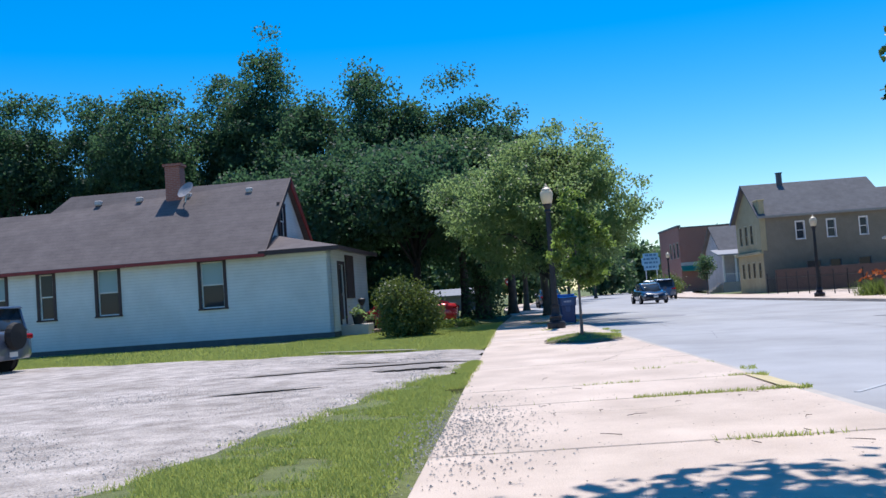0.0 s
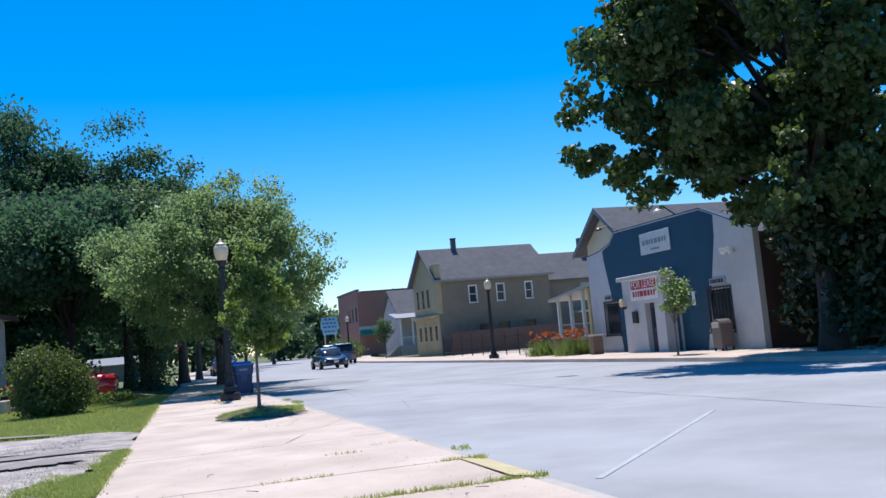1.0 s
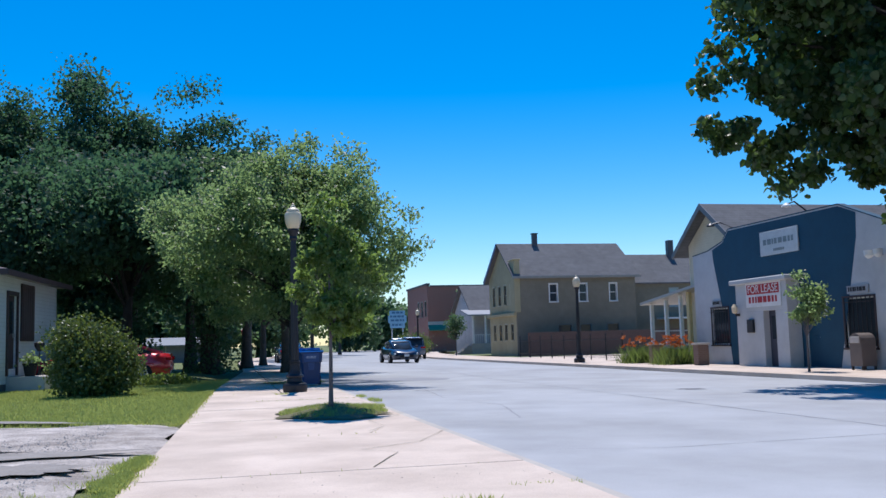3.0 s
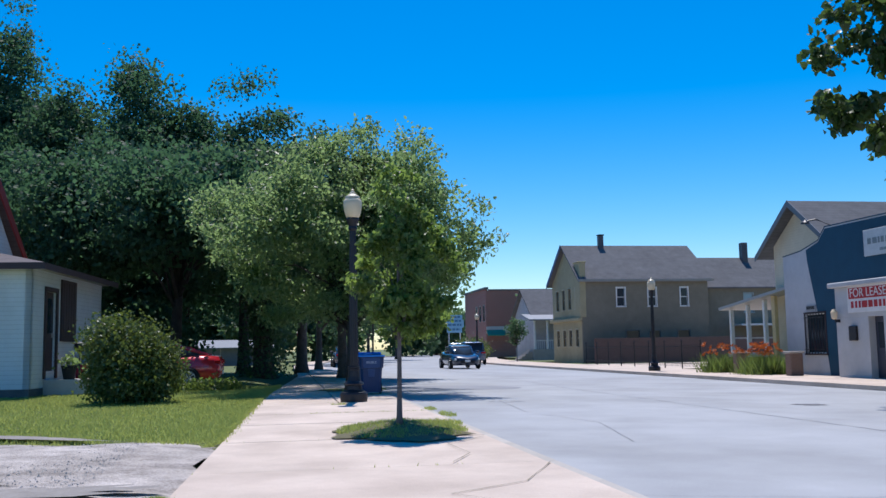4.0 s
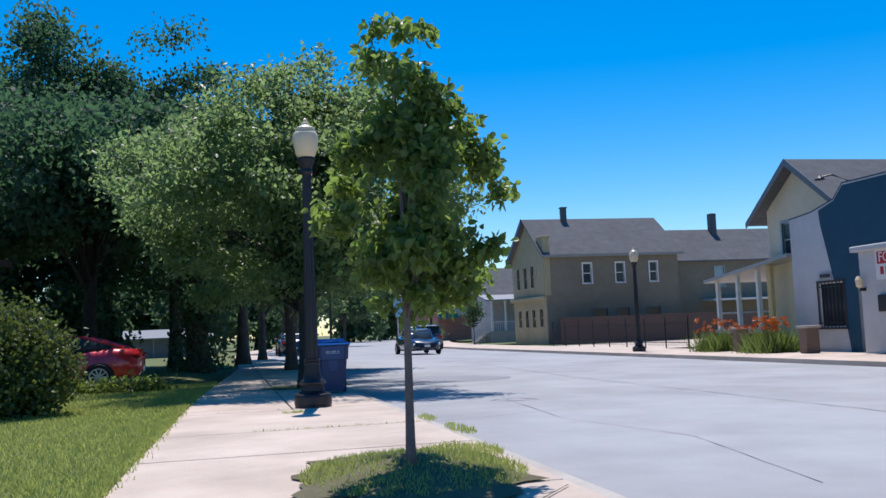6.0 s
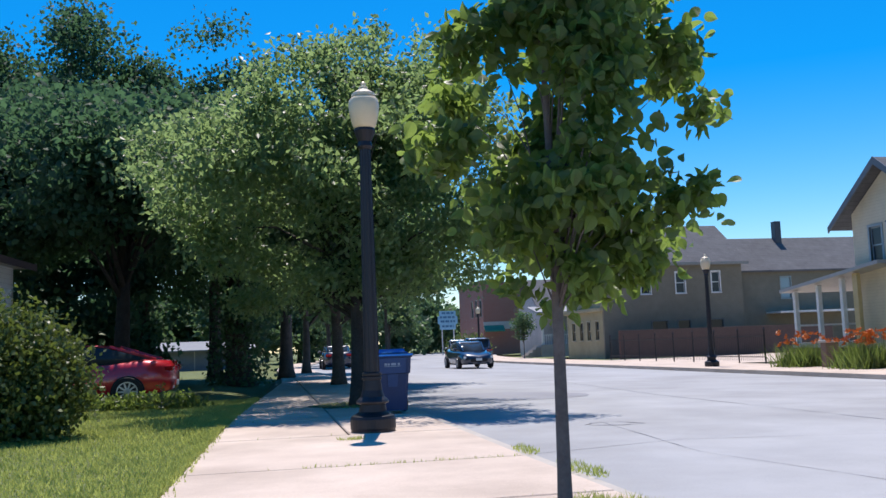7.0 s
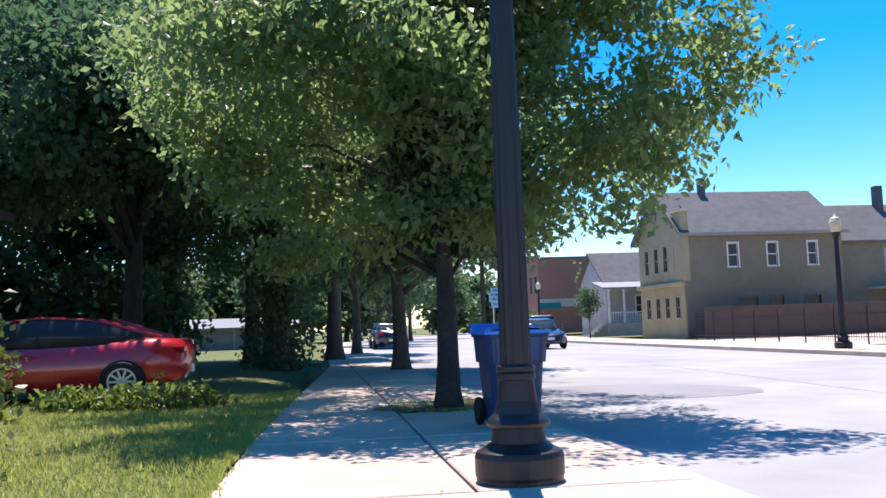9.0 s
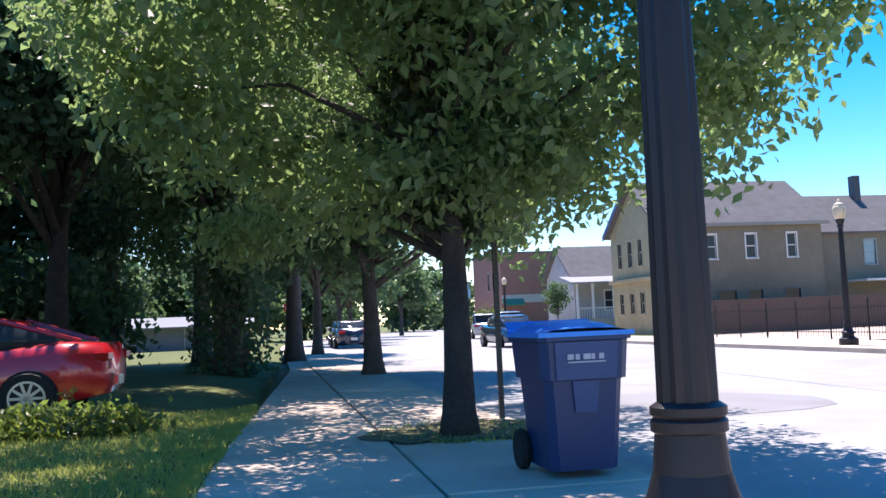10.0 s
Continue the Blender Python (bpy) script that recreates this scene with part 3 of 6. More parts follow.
def storefront():
    X, Y, Z = 18.3, 31.7, ZFAR
    s = thing("storefront", (X, Y, Z), 0, "single-storey white storefront with a painted teal band and false front", "building")
    L = 13.3
    # facade outline in (y, z), from the corner nearest the camera's start to the far end
    top = [(0, 4.25), (2.2, 5.05), (3.2, 5.42), (10.25, 5.45), (10.75, 5.0), (12.0, 4.72), (13.3, 4.62)]
    win_r, win_l, d_r, d_e, d_l = (1.7, 3.2, 0.67, 2.3), (10.55, 11.9, 0.8, 2.3), (4.6, 5.4, 0.0, 2.15), (0, 0, 0, 0), (9.15, 9.85, 0.0, 2.1)
    ops = [win_r, win_l, d_r, d_l]
    bm = bmesh.new()
    cuts = sorted(ops)
    y = 0.0
    def blk(y0, y1, z0, z1):
        box(bm, 0, 0.25, y0, y1, z0, z1)
    for o in cuts:
        blk(y, o[0], 0, 4.25); blk(o[0], o[1], 0, o[2]) if o[2] > 0 else None; blk(o[0], o[1], o[3], 4.25); y = o[1]
    blk(y, L, 0, 4.25)
    prism(bm, [(0, 0, 4.25)] + [(0, a, b) for a, b in top[1:]] + [(0, L, 4.25)], (0.25, 0, 0))
    part("wall", bm, STUCCO, s, "white stucco false front")
    bm = bmesh.new()
    for (a, b), (c, d) in zip(top, top[1:]):
        prism(bm, [(-0.015, a, b), (-0.015, c, d), (-0.015, c, d + 0.04), (-0.015, a, b + 0.04)], (0.28, 0, 0))
    part("coping", bm, TEAL, s)
    # teal band: thin painted panels, 4 mm proud, round the openings
    bm = bmesh.new()
    T = -0.004
    def edge_r(z):
        return 3.55 - 0.28 * z
    def edge_l(z):
        return 10.4 + 0.27 * z
    levels = [0, 0.8, 2.1, 2.3, 4.25]
    def quad(y0a, y0b, y1a, y1b, z0, z1):
        prism(bm, [(T, y0a, z0), (T, y1a, z0), (T, y1b, z1), (T, y0b, z1)], (0.003, 0, 0))
    quad(edge_r(0), edge_r(2.15), 4.6, 4.6, 0, 2.15); quad(5.4, 5.4, 9.15, 9.15, 0, 2.1); quad(9.85, 9.85, edge_l(0) , edge_l(0.5), 0, 0.8); quad(9.85, 9.85, 10.55, 10.55, 0.8, 2.3)
    quad(edge_r(2.15), edge_r(4.25), 9.15, 9.15, 2.15, 4.25); quad(9.15, 9.15, 9.85, 9.85, 2.3, 4.25); quad(9.85, 9.85, edge_l(2.3), edge_l(4.25), 2.3, 4.25)
    prism(bm, [(T, edge_r(4.25), 4.25), (T, edge_l(4.25), 4.25), (T, 11.6, 4.74), (T, 10.75, 4.96), (T, 10.25, 5.4), (T, 3.2, 5.37), (T, 2.3, 5.05)], (0.003, 0, 0))
    part("painted_band", bm, TEAL, s, "teal painted trapezoid")
    # windows with iron bars
    for o in (win_r, win_l):
        fr = window((0, L), (0, -1), L - o[1], L - o[0], o[2], o[3], s, DARKTRIM, GLASS, 0.06, False)
        for k in range(7):
            y = o[0] + (o[1] - o[0]) * (k + 0.5) / 7
            part("bar", boxm(-0.09, -0.07, y - 0.012, y + 0.012, o[2], o[3]), BLACK, fr)
        for zz in (o[2] + 0.15, o[3] - 0.15):
            part("bar", boxm(-0.1, -0.07, o[0], o[1], zz - 0.015, zz + 0.015), BLACK, fr)
    pl = part("plaque", boxm(-0.05, -0.004, 1.9, 2.95, 2.42, 2.68), plain("grey_plaque", (0.35, 0.35, 0.36)), s, "grey name plaque")
    bars(pl, -0.051, 2.88, 1.97, 2.45, 2.65, 1, BLACK, 3)
    pl = part("plaque", boxm(-0.05, -0.004, 11.1, 11.75, 2.4, 2.62), plain("grey_plaque", (0.35, 0.35, 0.36)), s, "small grey name plaque")
    bars(pl, -0.051, 11.7, 11.15, 2.42, 2.6, 1, BLACK, 4)
    for o, m in ((d_r, TEAL), (d_l, TEAL)):
        d = part("door", boxm(0.12, 0.17, o[0], o[1], 0.0, o[3]), m, s, "dark teal door")
        for q0, q1 in ((0.2, 0.95), (1.1, 1.9)):
            part("panel", boxm(0.105, 0.12, o[0] + 0.12, o[1] - 0.12, q0, q1, 0.005), m, d)
        part("knob", lathe(bmesh.new(), [(0.02, 0), (0.04, 0.03), (0.02, 0.06)], 8, (0.08, o[0] + 0.08, 1.0)), STEEL, d)
    # entrance surround
    e = part("entrance_surround", boxm(-0.55, -0.01, 5.6, 6.35, 0, 2.05, 0.01), STUCCO, s, "white entrance surround with a cornice")
    part("pier", boxm(-0.55, -0.01, 7.15, 9.0, 0, 2.05, 0.01), STUCCO, e)
    part("header", boxm(-0.55, -0.01, 5.6, 9.0, 2.05, 3.1, 0.01), STUCCO, e)
    part("cornice", boxm(-0.72, -0.01, 5.4, 9.2, 3.1, 3.28, 0.03), STUCCO, e)
    d = part("door", boxm(-0.3, -0.24, 6.35, 7.15, 0, 2.05), plain("dark_door", (0.04, 0.045, 0.07)), s, "dark entrance door")
    part("pane", boxm(-0.306, -0.3, 6.5, 7.0, 1.0, 1.85), GLASS, d)
    part("letter_box", boxm(-0.66, -0.55, 7.75, 8.15, 1.25, 1.75, 0.02), BLACK, s, "black letter box")
    # for-lease banner
    bn = part("banner", boxm(-0.59, -0.56, 5.9, 8.2, 2.2, 3.1), plain("banner_white", (0.72, 0.70, 0.68), 0.6), s, "white and red lease banner")
    RED = plain("banner_red", (0.42, 0.02, 0.025), 0.6)
    part("field", boxm(-0.594, -0.59, 5.98, 8.12, 2.67, 3.04), RED, bn)
    fc = bpy.data.curves.new("lease_words", "FONT")
    fc.body, fc.size, fc.align_x, fc.align_y, fc.extrude = "FOR LEASE", 0.42, "CENTER", "CENTER", 0.002
    fc.materials.append(WHITE)
    t = new("lease_words", fc); t.parent = bn
    t.matrix_basis = Matrix(((0, 0, -1, -0.6), (-1, 0, 0, 7.05), (0, 1, 0, 2.855), (0, 0, 0, 1)))
    bars(bn, -0.591, 8.0, 6.1, 2.28, 2.62, 1, RED, 8)
    # name board
    nb = part("name_board", boxm(-0.06, -0.005, 5.45, 7.88, 4.12, 5.02, 0.01), plain("board_grey", (0.55, 0.57, 0.57)), s, "pale grey name board")
    bars(nb, -0.061, 7.65, 5.7, 4.45, 4.75, 1, plain("board_letters", (0.2, 0.24, 0.25)), 12)
    bars(nb, -0.061, 7.0, 6.3, 4.22, 4.36, 1, plain("board_letters", (0.2, 0.24, 0.25)), 13)
    # lamps and fixtures
    sc = part("sconce", boxm(-0.72, -0.55, 8.75, 8.83, 1.9, 2.0), BLACK, s, "black wall lantern")
    part("lantern", lathe(bmesh.new(), [(0.04, 0), (0.1, 0.05), (0.12, 0.25), (0.05, 0.36)], 8, (-0.75, 8.79, 2.0)), GLOBE, sc)
    fl = part("flood_lamp", tube(bmesh.new(), [(0, 1.15, 3.55), (-0.25, 1.15, 3.6), (-0.4, 1.15, 3.5)], [0.03] * 3, 6), STEEL, s, "twin flood lamp on the wall")
    for dy in (-0.22, 0.22):
        part("head", lathe(bmesh.new(), [(0.05, 0), (0.13, 0.1), (0.14, 0.26), (0.02, 0.27)], 10, (-0.35, 1.15 + dy, 3.45)), WHITE, fl)
    gl = part("flood_lamp", tube(bmesh.new(), [(0.1, 9.9, 5.45), (-0.3, 10.3, 5.75), (-0.6, 10.5, 5.7)], [0.03] * 3, 6), BLACK, s, "gooseneck lamp on the parapet")
    part("head", lathe(bmesh.new(), [(0.04, 0), (0.16, -0.1), (0.17, -0.14), (0.02, -0.1)], 10, (-0.62, 10.5, 5.75)), BLACK, gl)
    gl = part("flood_lamp", tube(bmesh.new(), [(0.1, 5.0, 5.45), (-0.4, 5.0, 5.8), (-0.7, 5.0, 5.7)], [0.03] * 3, 6), BLACK, s, "gooseneck lamp on the parapet")
    part("head", lathe(bmesh.new(), [(0.04, 0), (0.16, -0.1), (0.17, -0.14), (0.02, -0.1)], 10, (-0.72, 5.0, 5.75)), WHITE, gl)
    part("notice", boxm(-0.02, -0.005, 4.1, 4.3, 1.75, 2.3), WHITE, s, "narrow white notice")
    # body of the shop
    part("side_wall", boxm(0.25, 14, 0.0, 0.25, 0, 4.1), brickwork("brown_brick", (0.055, 0.025, 0.02), (0.08, 0.034, 0.026), (0.05, 0.042, 0.038)), s, "brown brick side wall")
    part("side_wall", boxm(0.25, 14, L - 0.25, L, 0, 4.1), STUCCO, s)
    part("roof", boxm(0.25, 14, 0.25, L - 0.25, 3.7, 3.9), GREYROOF, s)
    part("rear_wall", boxm(13.75, 14, 0.25, L - 0.25, 0, 3.7), BRICK, s)


storefront()


def mail_collection_box():
    b = thing("collection_box", (17.8, 33.45, ZFAR), 0, "rounded-top metal collection box on the sidewalk", "mailbox")
    bm = bmesh.new()
    prof = [(-0.28, 0.12), (0.28, 0.12), (0.28, 0.9)] + [(0.28 * math.cos(a), 0.9 + 0.25 * math.sin(a)) for a in [math.pi * k / 8 for k in range(1, 8)]] + [(-0.28, 0.9)]
    prism(bm, [(-0.26, p, q) for p, q in prof], (0.52, 0, 0))
    part("body", bm, plain("box_paint", (0.15, 0.12, 0.11)), b)
    part("flap", boxm(-0.3, -0.26, -0.22, 0.22, 0.84, 1.04, 0.01), plain("box_flap", (0.55, 0.5, 0.48)), b)
    for x in (-0.22, 0.22):
        for y in (-0.24, 0.24):
            part("leg", boxm(x - 0.03, x + 0.03, y - 0.03, y + 0.03, 0, 0.12), BLACK, b)


mail_collection_box()


# ---- cream gabled house behind the storefront ----
def gabled_house():
    X, Y = 21.5, 46.6
    h = thing("house", (X, Y, ZFAR), 0, "cream gabled house with grey roof and a white side porch", "house")
    W, E, R = 4.8, 5.75, 7.47
    wall("wall", (0, 0), (9.5, 0), 0, E, [], 0.15, CREAM, h)
    bm = bmesh.new()
    box(bm, 0, 0.15, 0, 3.05, 0, E); box(bm, 0, 0.15, 3.75, W, 0, E); box(bm, 0, 0.15, 3.05, 3.75, 0, 3.7); box(bm, 0, 0.15, 3.05, 3.75, 5.1, E)
    prism(bm, [(0, 0, E), (0, W, E), (0, W / 2, R - 0.1)], (0.15, 0, 0))
    part("wall", bm, CREAM, h, "cream siding gable")
    window((0, W), (0, -1), W - 3.75, W - 3.05, 3.7, 5.1, h, plain("grey_trim", (0.3, 0.36, 0.38)), GLASS, 0.1)
    part("wall", boxm(0.15, 9.5, W - 0.15, W, 0, E), CREAM, h)
    part("wall", boxm(9.35, 9.5, 0.15, W - 0.15, 0, E), CREAM, h)
    ov = 0.75
    sl = (R - E) / (W / 2)
    roof = roof_slab([(-0.55, -ov, E - ov * sl), (10, -ov, E - ov * sl), (10, W / 2, R), (-0.55, W / 2, R)], 0.12, GREYROOF, h)
    roof_slab([(-0.55, W + ov, E - ov * sl), (-0.55, W / 2, R), (10, W / 2, R), (10, W + ov, E - ov * sl)], 0.12, GREYROOF, h)
    for y0, sgn in ((-ov, 1), (W + ov, -1)):
        part("bargeboard", prism(bmesh.new(), [(-0.6, y0, E - ov * sl - 0.1), (-0.6, y0, E - ov * sl + 0.14), (-0.6, W / 2, R + 0.14), (-0.6, W / 2, R - 0.16)], (0.05, 0, 0)), plain("grey_trim_dark", (0.13, 0.14, 0.16)), roof)
    # side porch
    p = part("porch_floor", boxm(-0.6, 6, W + 0.01, 8.75, 0.55, 0.75), KERB, h, "side porch with white posts")
    part("porch_base", boxm(-0.5, 5.9, W + 0.02, 8.65, 0, 0.55), BOARD, p)
    part("porch_roof", prism(bmesh.new(), [(-0.9, W - 2.6, 3.6), (6, W - 2.6, 3.6), (6, 9.0, 2.92), (-0.9, 9.0, 2.92)], (0, 0, 0.14)), plain("porch_roof_edge", (0.36, 0.36, 0.35)), p)
    for x, y in ((-0.45, 8.5), (-0.45, 6.75), (-0.45, 5.1), (5.7, 8.5)):
        part("post", boxm(x - 0.09, x + 0.09, y - 0.09, y + 0.09, 0.75, 2.93 + (8.5 - y) * 0.098, 0.01), WHITE, p)
    bm = bmesh.new(); box(bm, 5.6, 5.66, 4.9, 8.45, 1.45, 1.53); box(bm, -0.4, 5.7, 8.47, 8.53, 1.45, 1.53)
    part("handrail", bm, WHITE, p)
    part("side_post", boxm(-0.62, -0.45, 3.9, 4.2, 0, 3.38, 0.01), plain("yellow_post", (0.55, 0.42, 0.2)), p, "yellow painted post")


gabled_house()


# ---- olive two-storey building ----
def olive_building():
    X, Y = 19.25, 73.9
    h = thing("house", (X, Y, ZFAR), 0, "olive two-storey gabled building with a tan street front", "building")
    W, Lx, E, R = 7.3, 9.5, 6.0, 8.6
    up = [(2.6, 3.2), (4.95, 5.55), (7.4, 7.95)]
    low = [(3.2, 4.2), (4.95, 5.75), (7.1, 8.0)]
    ops = [(a, b, 3.98, 5.3) for a, b in up]
    bm = bmesh.new()
    s = 0.0
    for a, b, z0, z1 in ops:
        box(bm, s, a, 0, 0.2, 3, E); box(bm, a, b, 0, 0.2, 3, z0); box(bm, a, b, 0, 0.2, z1, E); s = b
    box(bm, s, Lx, 0, 0.2, 3, E)
    s = 0.0
    for a, b in low:
        box(bm, s, a, 0, 0.2, 0, 3); box(bm, a, b, 0, 0.2, 0, 1.55); box(bm, a, b, 0, 0.2, 2.25, 3); s = b
    box(bm, s, Lx, 0, 0.2, 0, 3)
    part("wall", bm, OLIVE, h)
    for a, b in up:
        window((0, 0), (1, 0), a, b, 3.98, 5.3, h, WHITE, GLASS, 0.07)
    for a, b in low:
        window((0, 0), (1, 0), a, b, 1.55, 2.25, h, plain("dull_frame", (0.14, 0.14, 0.13)), GLASS, 0.06, False)
    # street front (faces -x), with windows on two floors
    fw = [(0.9, 1.5), (2.5, 3.1), (4.0, 4.6), (5.6, 6.2)]
    bm = bmesh.new()
    for z0, z1, h0, h1 in ((3.2, E, 3.9, 5.4), (0, 3.2, 1.2, 2.4)):
        s = 0.0
        for a, b in fw:
            box(bm, 0, 0.2, 0.2 + s if s == 0 else s, a, z0, z1); box(bm, 0, 0.2, a, b, z0, h0); box(bm, 0, 0.2, a, b, h1, z1); s = b
        box(bm, 0, 0.2, s, W, z0, z1)
    prism(bm, [(0, 0, E), (0, W, E), (0, W / 2, R - 0.1)], (0.2, 0, 0))
    part("wall", bm, TAN, h, "tan painted front wall")
    for z0, z1 in ((3.9, 5.4), (1.2, 2.4)):
        for a, b in fw:
            window((0, W), (0, -1), W - b, W - a, z0, z1, h, plain("front_trim", (0.42, 0.38, 0.26)), GLASS, 0.07)
    part("cornice", boxm(-0.25, -0.005, -0.02, W + 0.05, 3.0, 3.25, 0.03), TAN, h)
    part("corner_pier", boxm(-0.14, 0.3, -0.06, 1.15, 3.25, 7.1, 0.02), TAN, h, "raised pier of the false front")
    part("pier_cap", boxm(-0.22, 0.36, -0.14, 1.23, 7.1, 7.2, 0.02), TAN, h)
    part("wall", boxm(Lx - 0.2, Lx, 0.2, W, 0, E), OLIVE, h)
    part("wall", boxm(0.2, Lx - 0.2, W - 0.2, W, 0, E), OLIVE, h)
    part("gable", prism(bmesh.new(), [(Lx, 0, E), (Lx, W, E), (Lx, W / 2, R - 0.1)], (-0.2, 0, 0)), OLIVE, h)
    sl = (R - E) / (W / 2)
    roof = roof_slab([(-0.35, -0.3, E - 0.3 * sl), (Lx + 0.35, -0.3, E - 0.3 * sl), (Lx + 0.2, W / 2, R), (-0.35, W / 2, R)], 0.12, GREYROOF, h)
    roof_slab([(-0.35, W + 0.3, E - 0.3 * sl), (-0.35, W / 2, R), (Lx + 0.2, W / 2, R), (Lx + 0.35, W + 0.3, E - 0.3 * sl)], 0.12, GREYROOF, h)
    part("fascia", boxm(-0.35, Lx + 0.35, -0.36, -0.3, E - 0.3 * sl - 0.06, E - 0.3 * sl + 0.12), plain("pale_fascia", (0.25, 0.25, 0.23)), roof)
    part("bargeboard", prism(bmesh.new(), [(-0.4, W + 0.35, E - 0.3), (-0.4, W + 0.35, E), (-0.4, W / 2, R + 0.15), (-0.4, W / 2, R - 0.15)], (0.05, 0, 0)), plain("blue_trim", (0.05, 0.09, 0.25)), roof)
    ch = part("chimney", boxm(2.54, 2.92, W / 2 - 0.36, W / 2 + 0.02, 8.0, 9.45, 0.02), plain("dark_chimney", (0.07, 0.07, 0.09)), h, "dark chimney")
    part("cap", boxm(2.5, 2.96, W / 2 - 0.4, W / 2 + 0.06, 9.45, 9.53), BLACK, ch)
    # rear wing
    wx0, wx1, wy0, wy1, we, wr = Lx + 0.01, Lx + 13, 1.2, 7.6, 5.35, 7.75
    bm = bmesh.new(); box(bm, wx0, wx0 + 3.4, wy0, wy0 + 0.2, 0, we); box(bm, wx0 + 3.4, wx0 + 4.1, wy0, wy0 + 0.2, 0, 3.5); box(bm, wx0 + 3.4, wx0 + 4.1, wy0, wy0 + 0.2, 4.9, we); box(bm, wx0 + 4.1, wx1, wy0, wy0 + 0.2, 0, we)
    box(bm, wx1 - 0.2, wx1, wy0 + 0.2, wy1, 0, we); box(bm, wx0, wx1, wy1 - 0.2, wy1, 0, we)
    part("wing_wall", bm, OLIVE, h, "lower olive rear wing")
    window((0, wy0), (1, 0), wx0 + 3.4, wx0 + 4.1, 3.5, 4.9, h, plain("wing_trim", (0.3, 0.36, 0.36)), PALE, 0.07)
    ym = (wy0 + wy1) / 2
    roof_slab([(wx0, wy0 - 0.3, we - 0.1), (wx1, wy0 - 0.3, we - 0.1), (wx1, ym, wr), (wx0, ym, wr)], 0.12, GREYROOF, h)
    roof_slab([(wx0, wy1 + 0.3, we - 0.1), (wx0, ym, wr), (wx1, ym, wr), (wx1, wy1 + 0.3, we - 0.1)], 0.12, GREYROOF, h)
    part("wing_chimney", boxm(wx0 + 4.8, wx0 + 5.25, ym - 0.6, ym - 0.05, 7.2, 9.0, 0.02), plain("dark_chimney", (0.07, 0.07, 0.09)), h, "dark chimney")
    part("canopy", boxm(wx0 + 2.2, wx0 + 8, -0.6, wy0, 2.5, 2.62), WHITE, h, "thin white canopy")


olive_building()


tagged(part("paved_yard", boxm(18.41, 40, 56.0, 72.6, -0.5, -0.18), CONCRETE), "pale concrete yard beside the olive building", "paved yard", kind="structure")


def board_fence():
    f = thing("board_fence", (19.4, 71.6, ZFAR), 0, "brown vertical board fence beside the olive building", "fence")
    n = 100
    me = None
    for k in range(n):
        bm = boxm(0, 0.135, 0, 0.022, 0.03, 1.72, 0.004) if me is None else None
        if bm:
            o = part("board", bm, plain("fence_brown", (0.10, 0.07, 0.062), 0.85), f); me = o.data
        else:
            o = new("board", me); o.parent = f
        o.matrix_basis = pose(k * 0.14, 0, 0)
    for k in range(0, 8):
        part("post", boxm(k * 2.0 - 0.05, k * 2.0 + 0.05, 0.09, 0.19, 0, 1.7), BOARD, f)
    for z in (0.4, 1.35):
        part("rail", boxm(0, 14, 0.03, 0.085, z, z + 0.09), BOARD, f)


board_fence()


def iron_fence():
    f = thing("iron_fence", (18.5, 53.4, ZFAR), 0, "black iron picket fence along the far sidewalk", "fence")
    for k in range(9):
        y = k * 2.2
        part("post", tube(bmesh.new(), [(0, y, 0), (0, y, 1.35)], [0.035, 0.035], 6), BLACK, f)
        part("finial", lathe(bmesh.new(), [(0.03, 1.35), (0.06, 1.4), (0.01, 1.48)], 8, (0, y, 0)), BLACK, f)
    for z in (0.25, 1.1):
        part("rail", boxm(-0.012, 0.012, 0, 17.6, z, z + 0.03), BLACK, f)
    me = None
    for k in range(110):
        if me is None:
            o = part("picket", boxm(-0.006, 0.006, -0.006, 0.006, 0.1, 1.22), BLACK, f); me = o.data
        else:
            o = new("picket", me); o.parent = f
        o.matrix_basis = pose(0, 0.08 + k * 0.16, 0)


iron_fence()


def lily_bed(y, n, seed, w, side):
    b = thing("lily_bed", (17.25, y, ZFAR), 0, "clump of orange day lilies before the side porch", "flowers", "lily clumps")
    rng = np.random.default_rng(seed)
    p = np.stack([rng.normal(0, 0.35, n * 30), rng.uniform(-w, w, n * 30), np.zeros(n * 30)], 1)
    g = grass("foliage", p, 0.7, seed, STRAP, b, "", 0.018)
    bloom, stem = None, None
    for k in range(n):
        x, yy, z = float(rng.normal(0, 0.32)), float(rng.uniform(-w, w)), float(rng.uniform(0.7, 1.2))
        if bloom is None:
            bm = bmesh.new()
            for i in range(6):
                a = i * math.pi / 3
                d, t = Vector((math.cos(a), math.sin(a), 0)), Vector((-math.sin(a), math.cos(a), 0))
                up = Vector((0, 0, 1))
                prism(bm, [Vector((0, 0, 0)), d * 0.06 + up * 0.07 + t * 0.028, d * 0.125 + up * 0.085, d * 0.06 + up * 0.07 - t * 0.028], (0, 0, 0.004))
            bmesh.ops.remove_doubles(bm, verts=bm.verts, dist=0.001)
            o = part("bloom", bm, LILY, b); bloom = o.data
        else:
            o = new("bloom", bloom); o.parent = b
        o.matrix_basis = pose(x, yy, z, float(rng.uniform(-50, 50)), float(rng.uniform(-60, 20)), float(rng.uniform(0, 360)))
        if k % 2 == 0:
            if stem is None:
                q = part("stalk", tube(bmesh.new(), [(0, 0, 0), (0.01, 0, 0.5), (0, 0, 1.0)], [0.006, 0.005, 0.004], 5), STRAP, b); stem = q.data
            else:
                q = new("stalk", stem); q.parent = b
            q.matrix_basis = pose(x, yy, 0) @ Matrix.Diagonal((1, 1, z, 1))


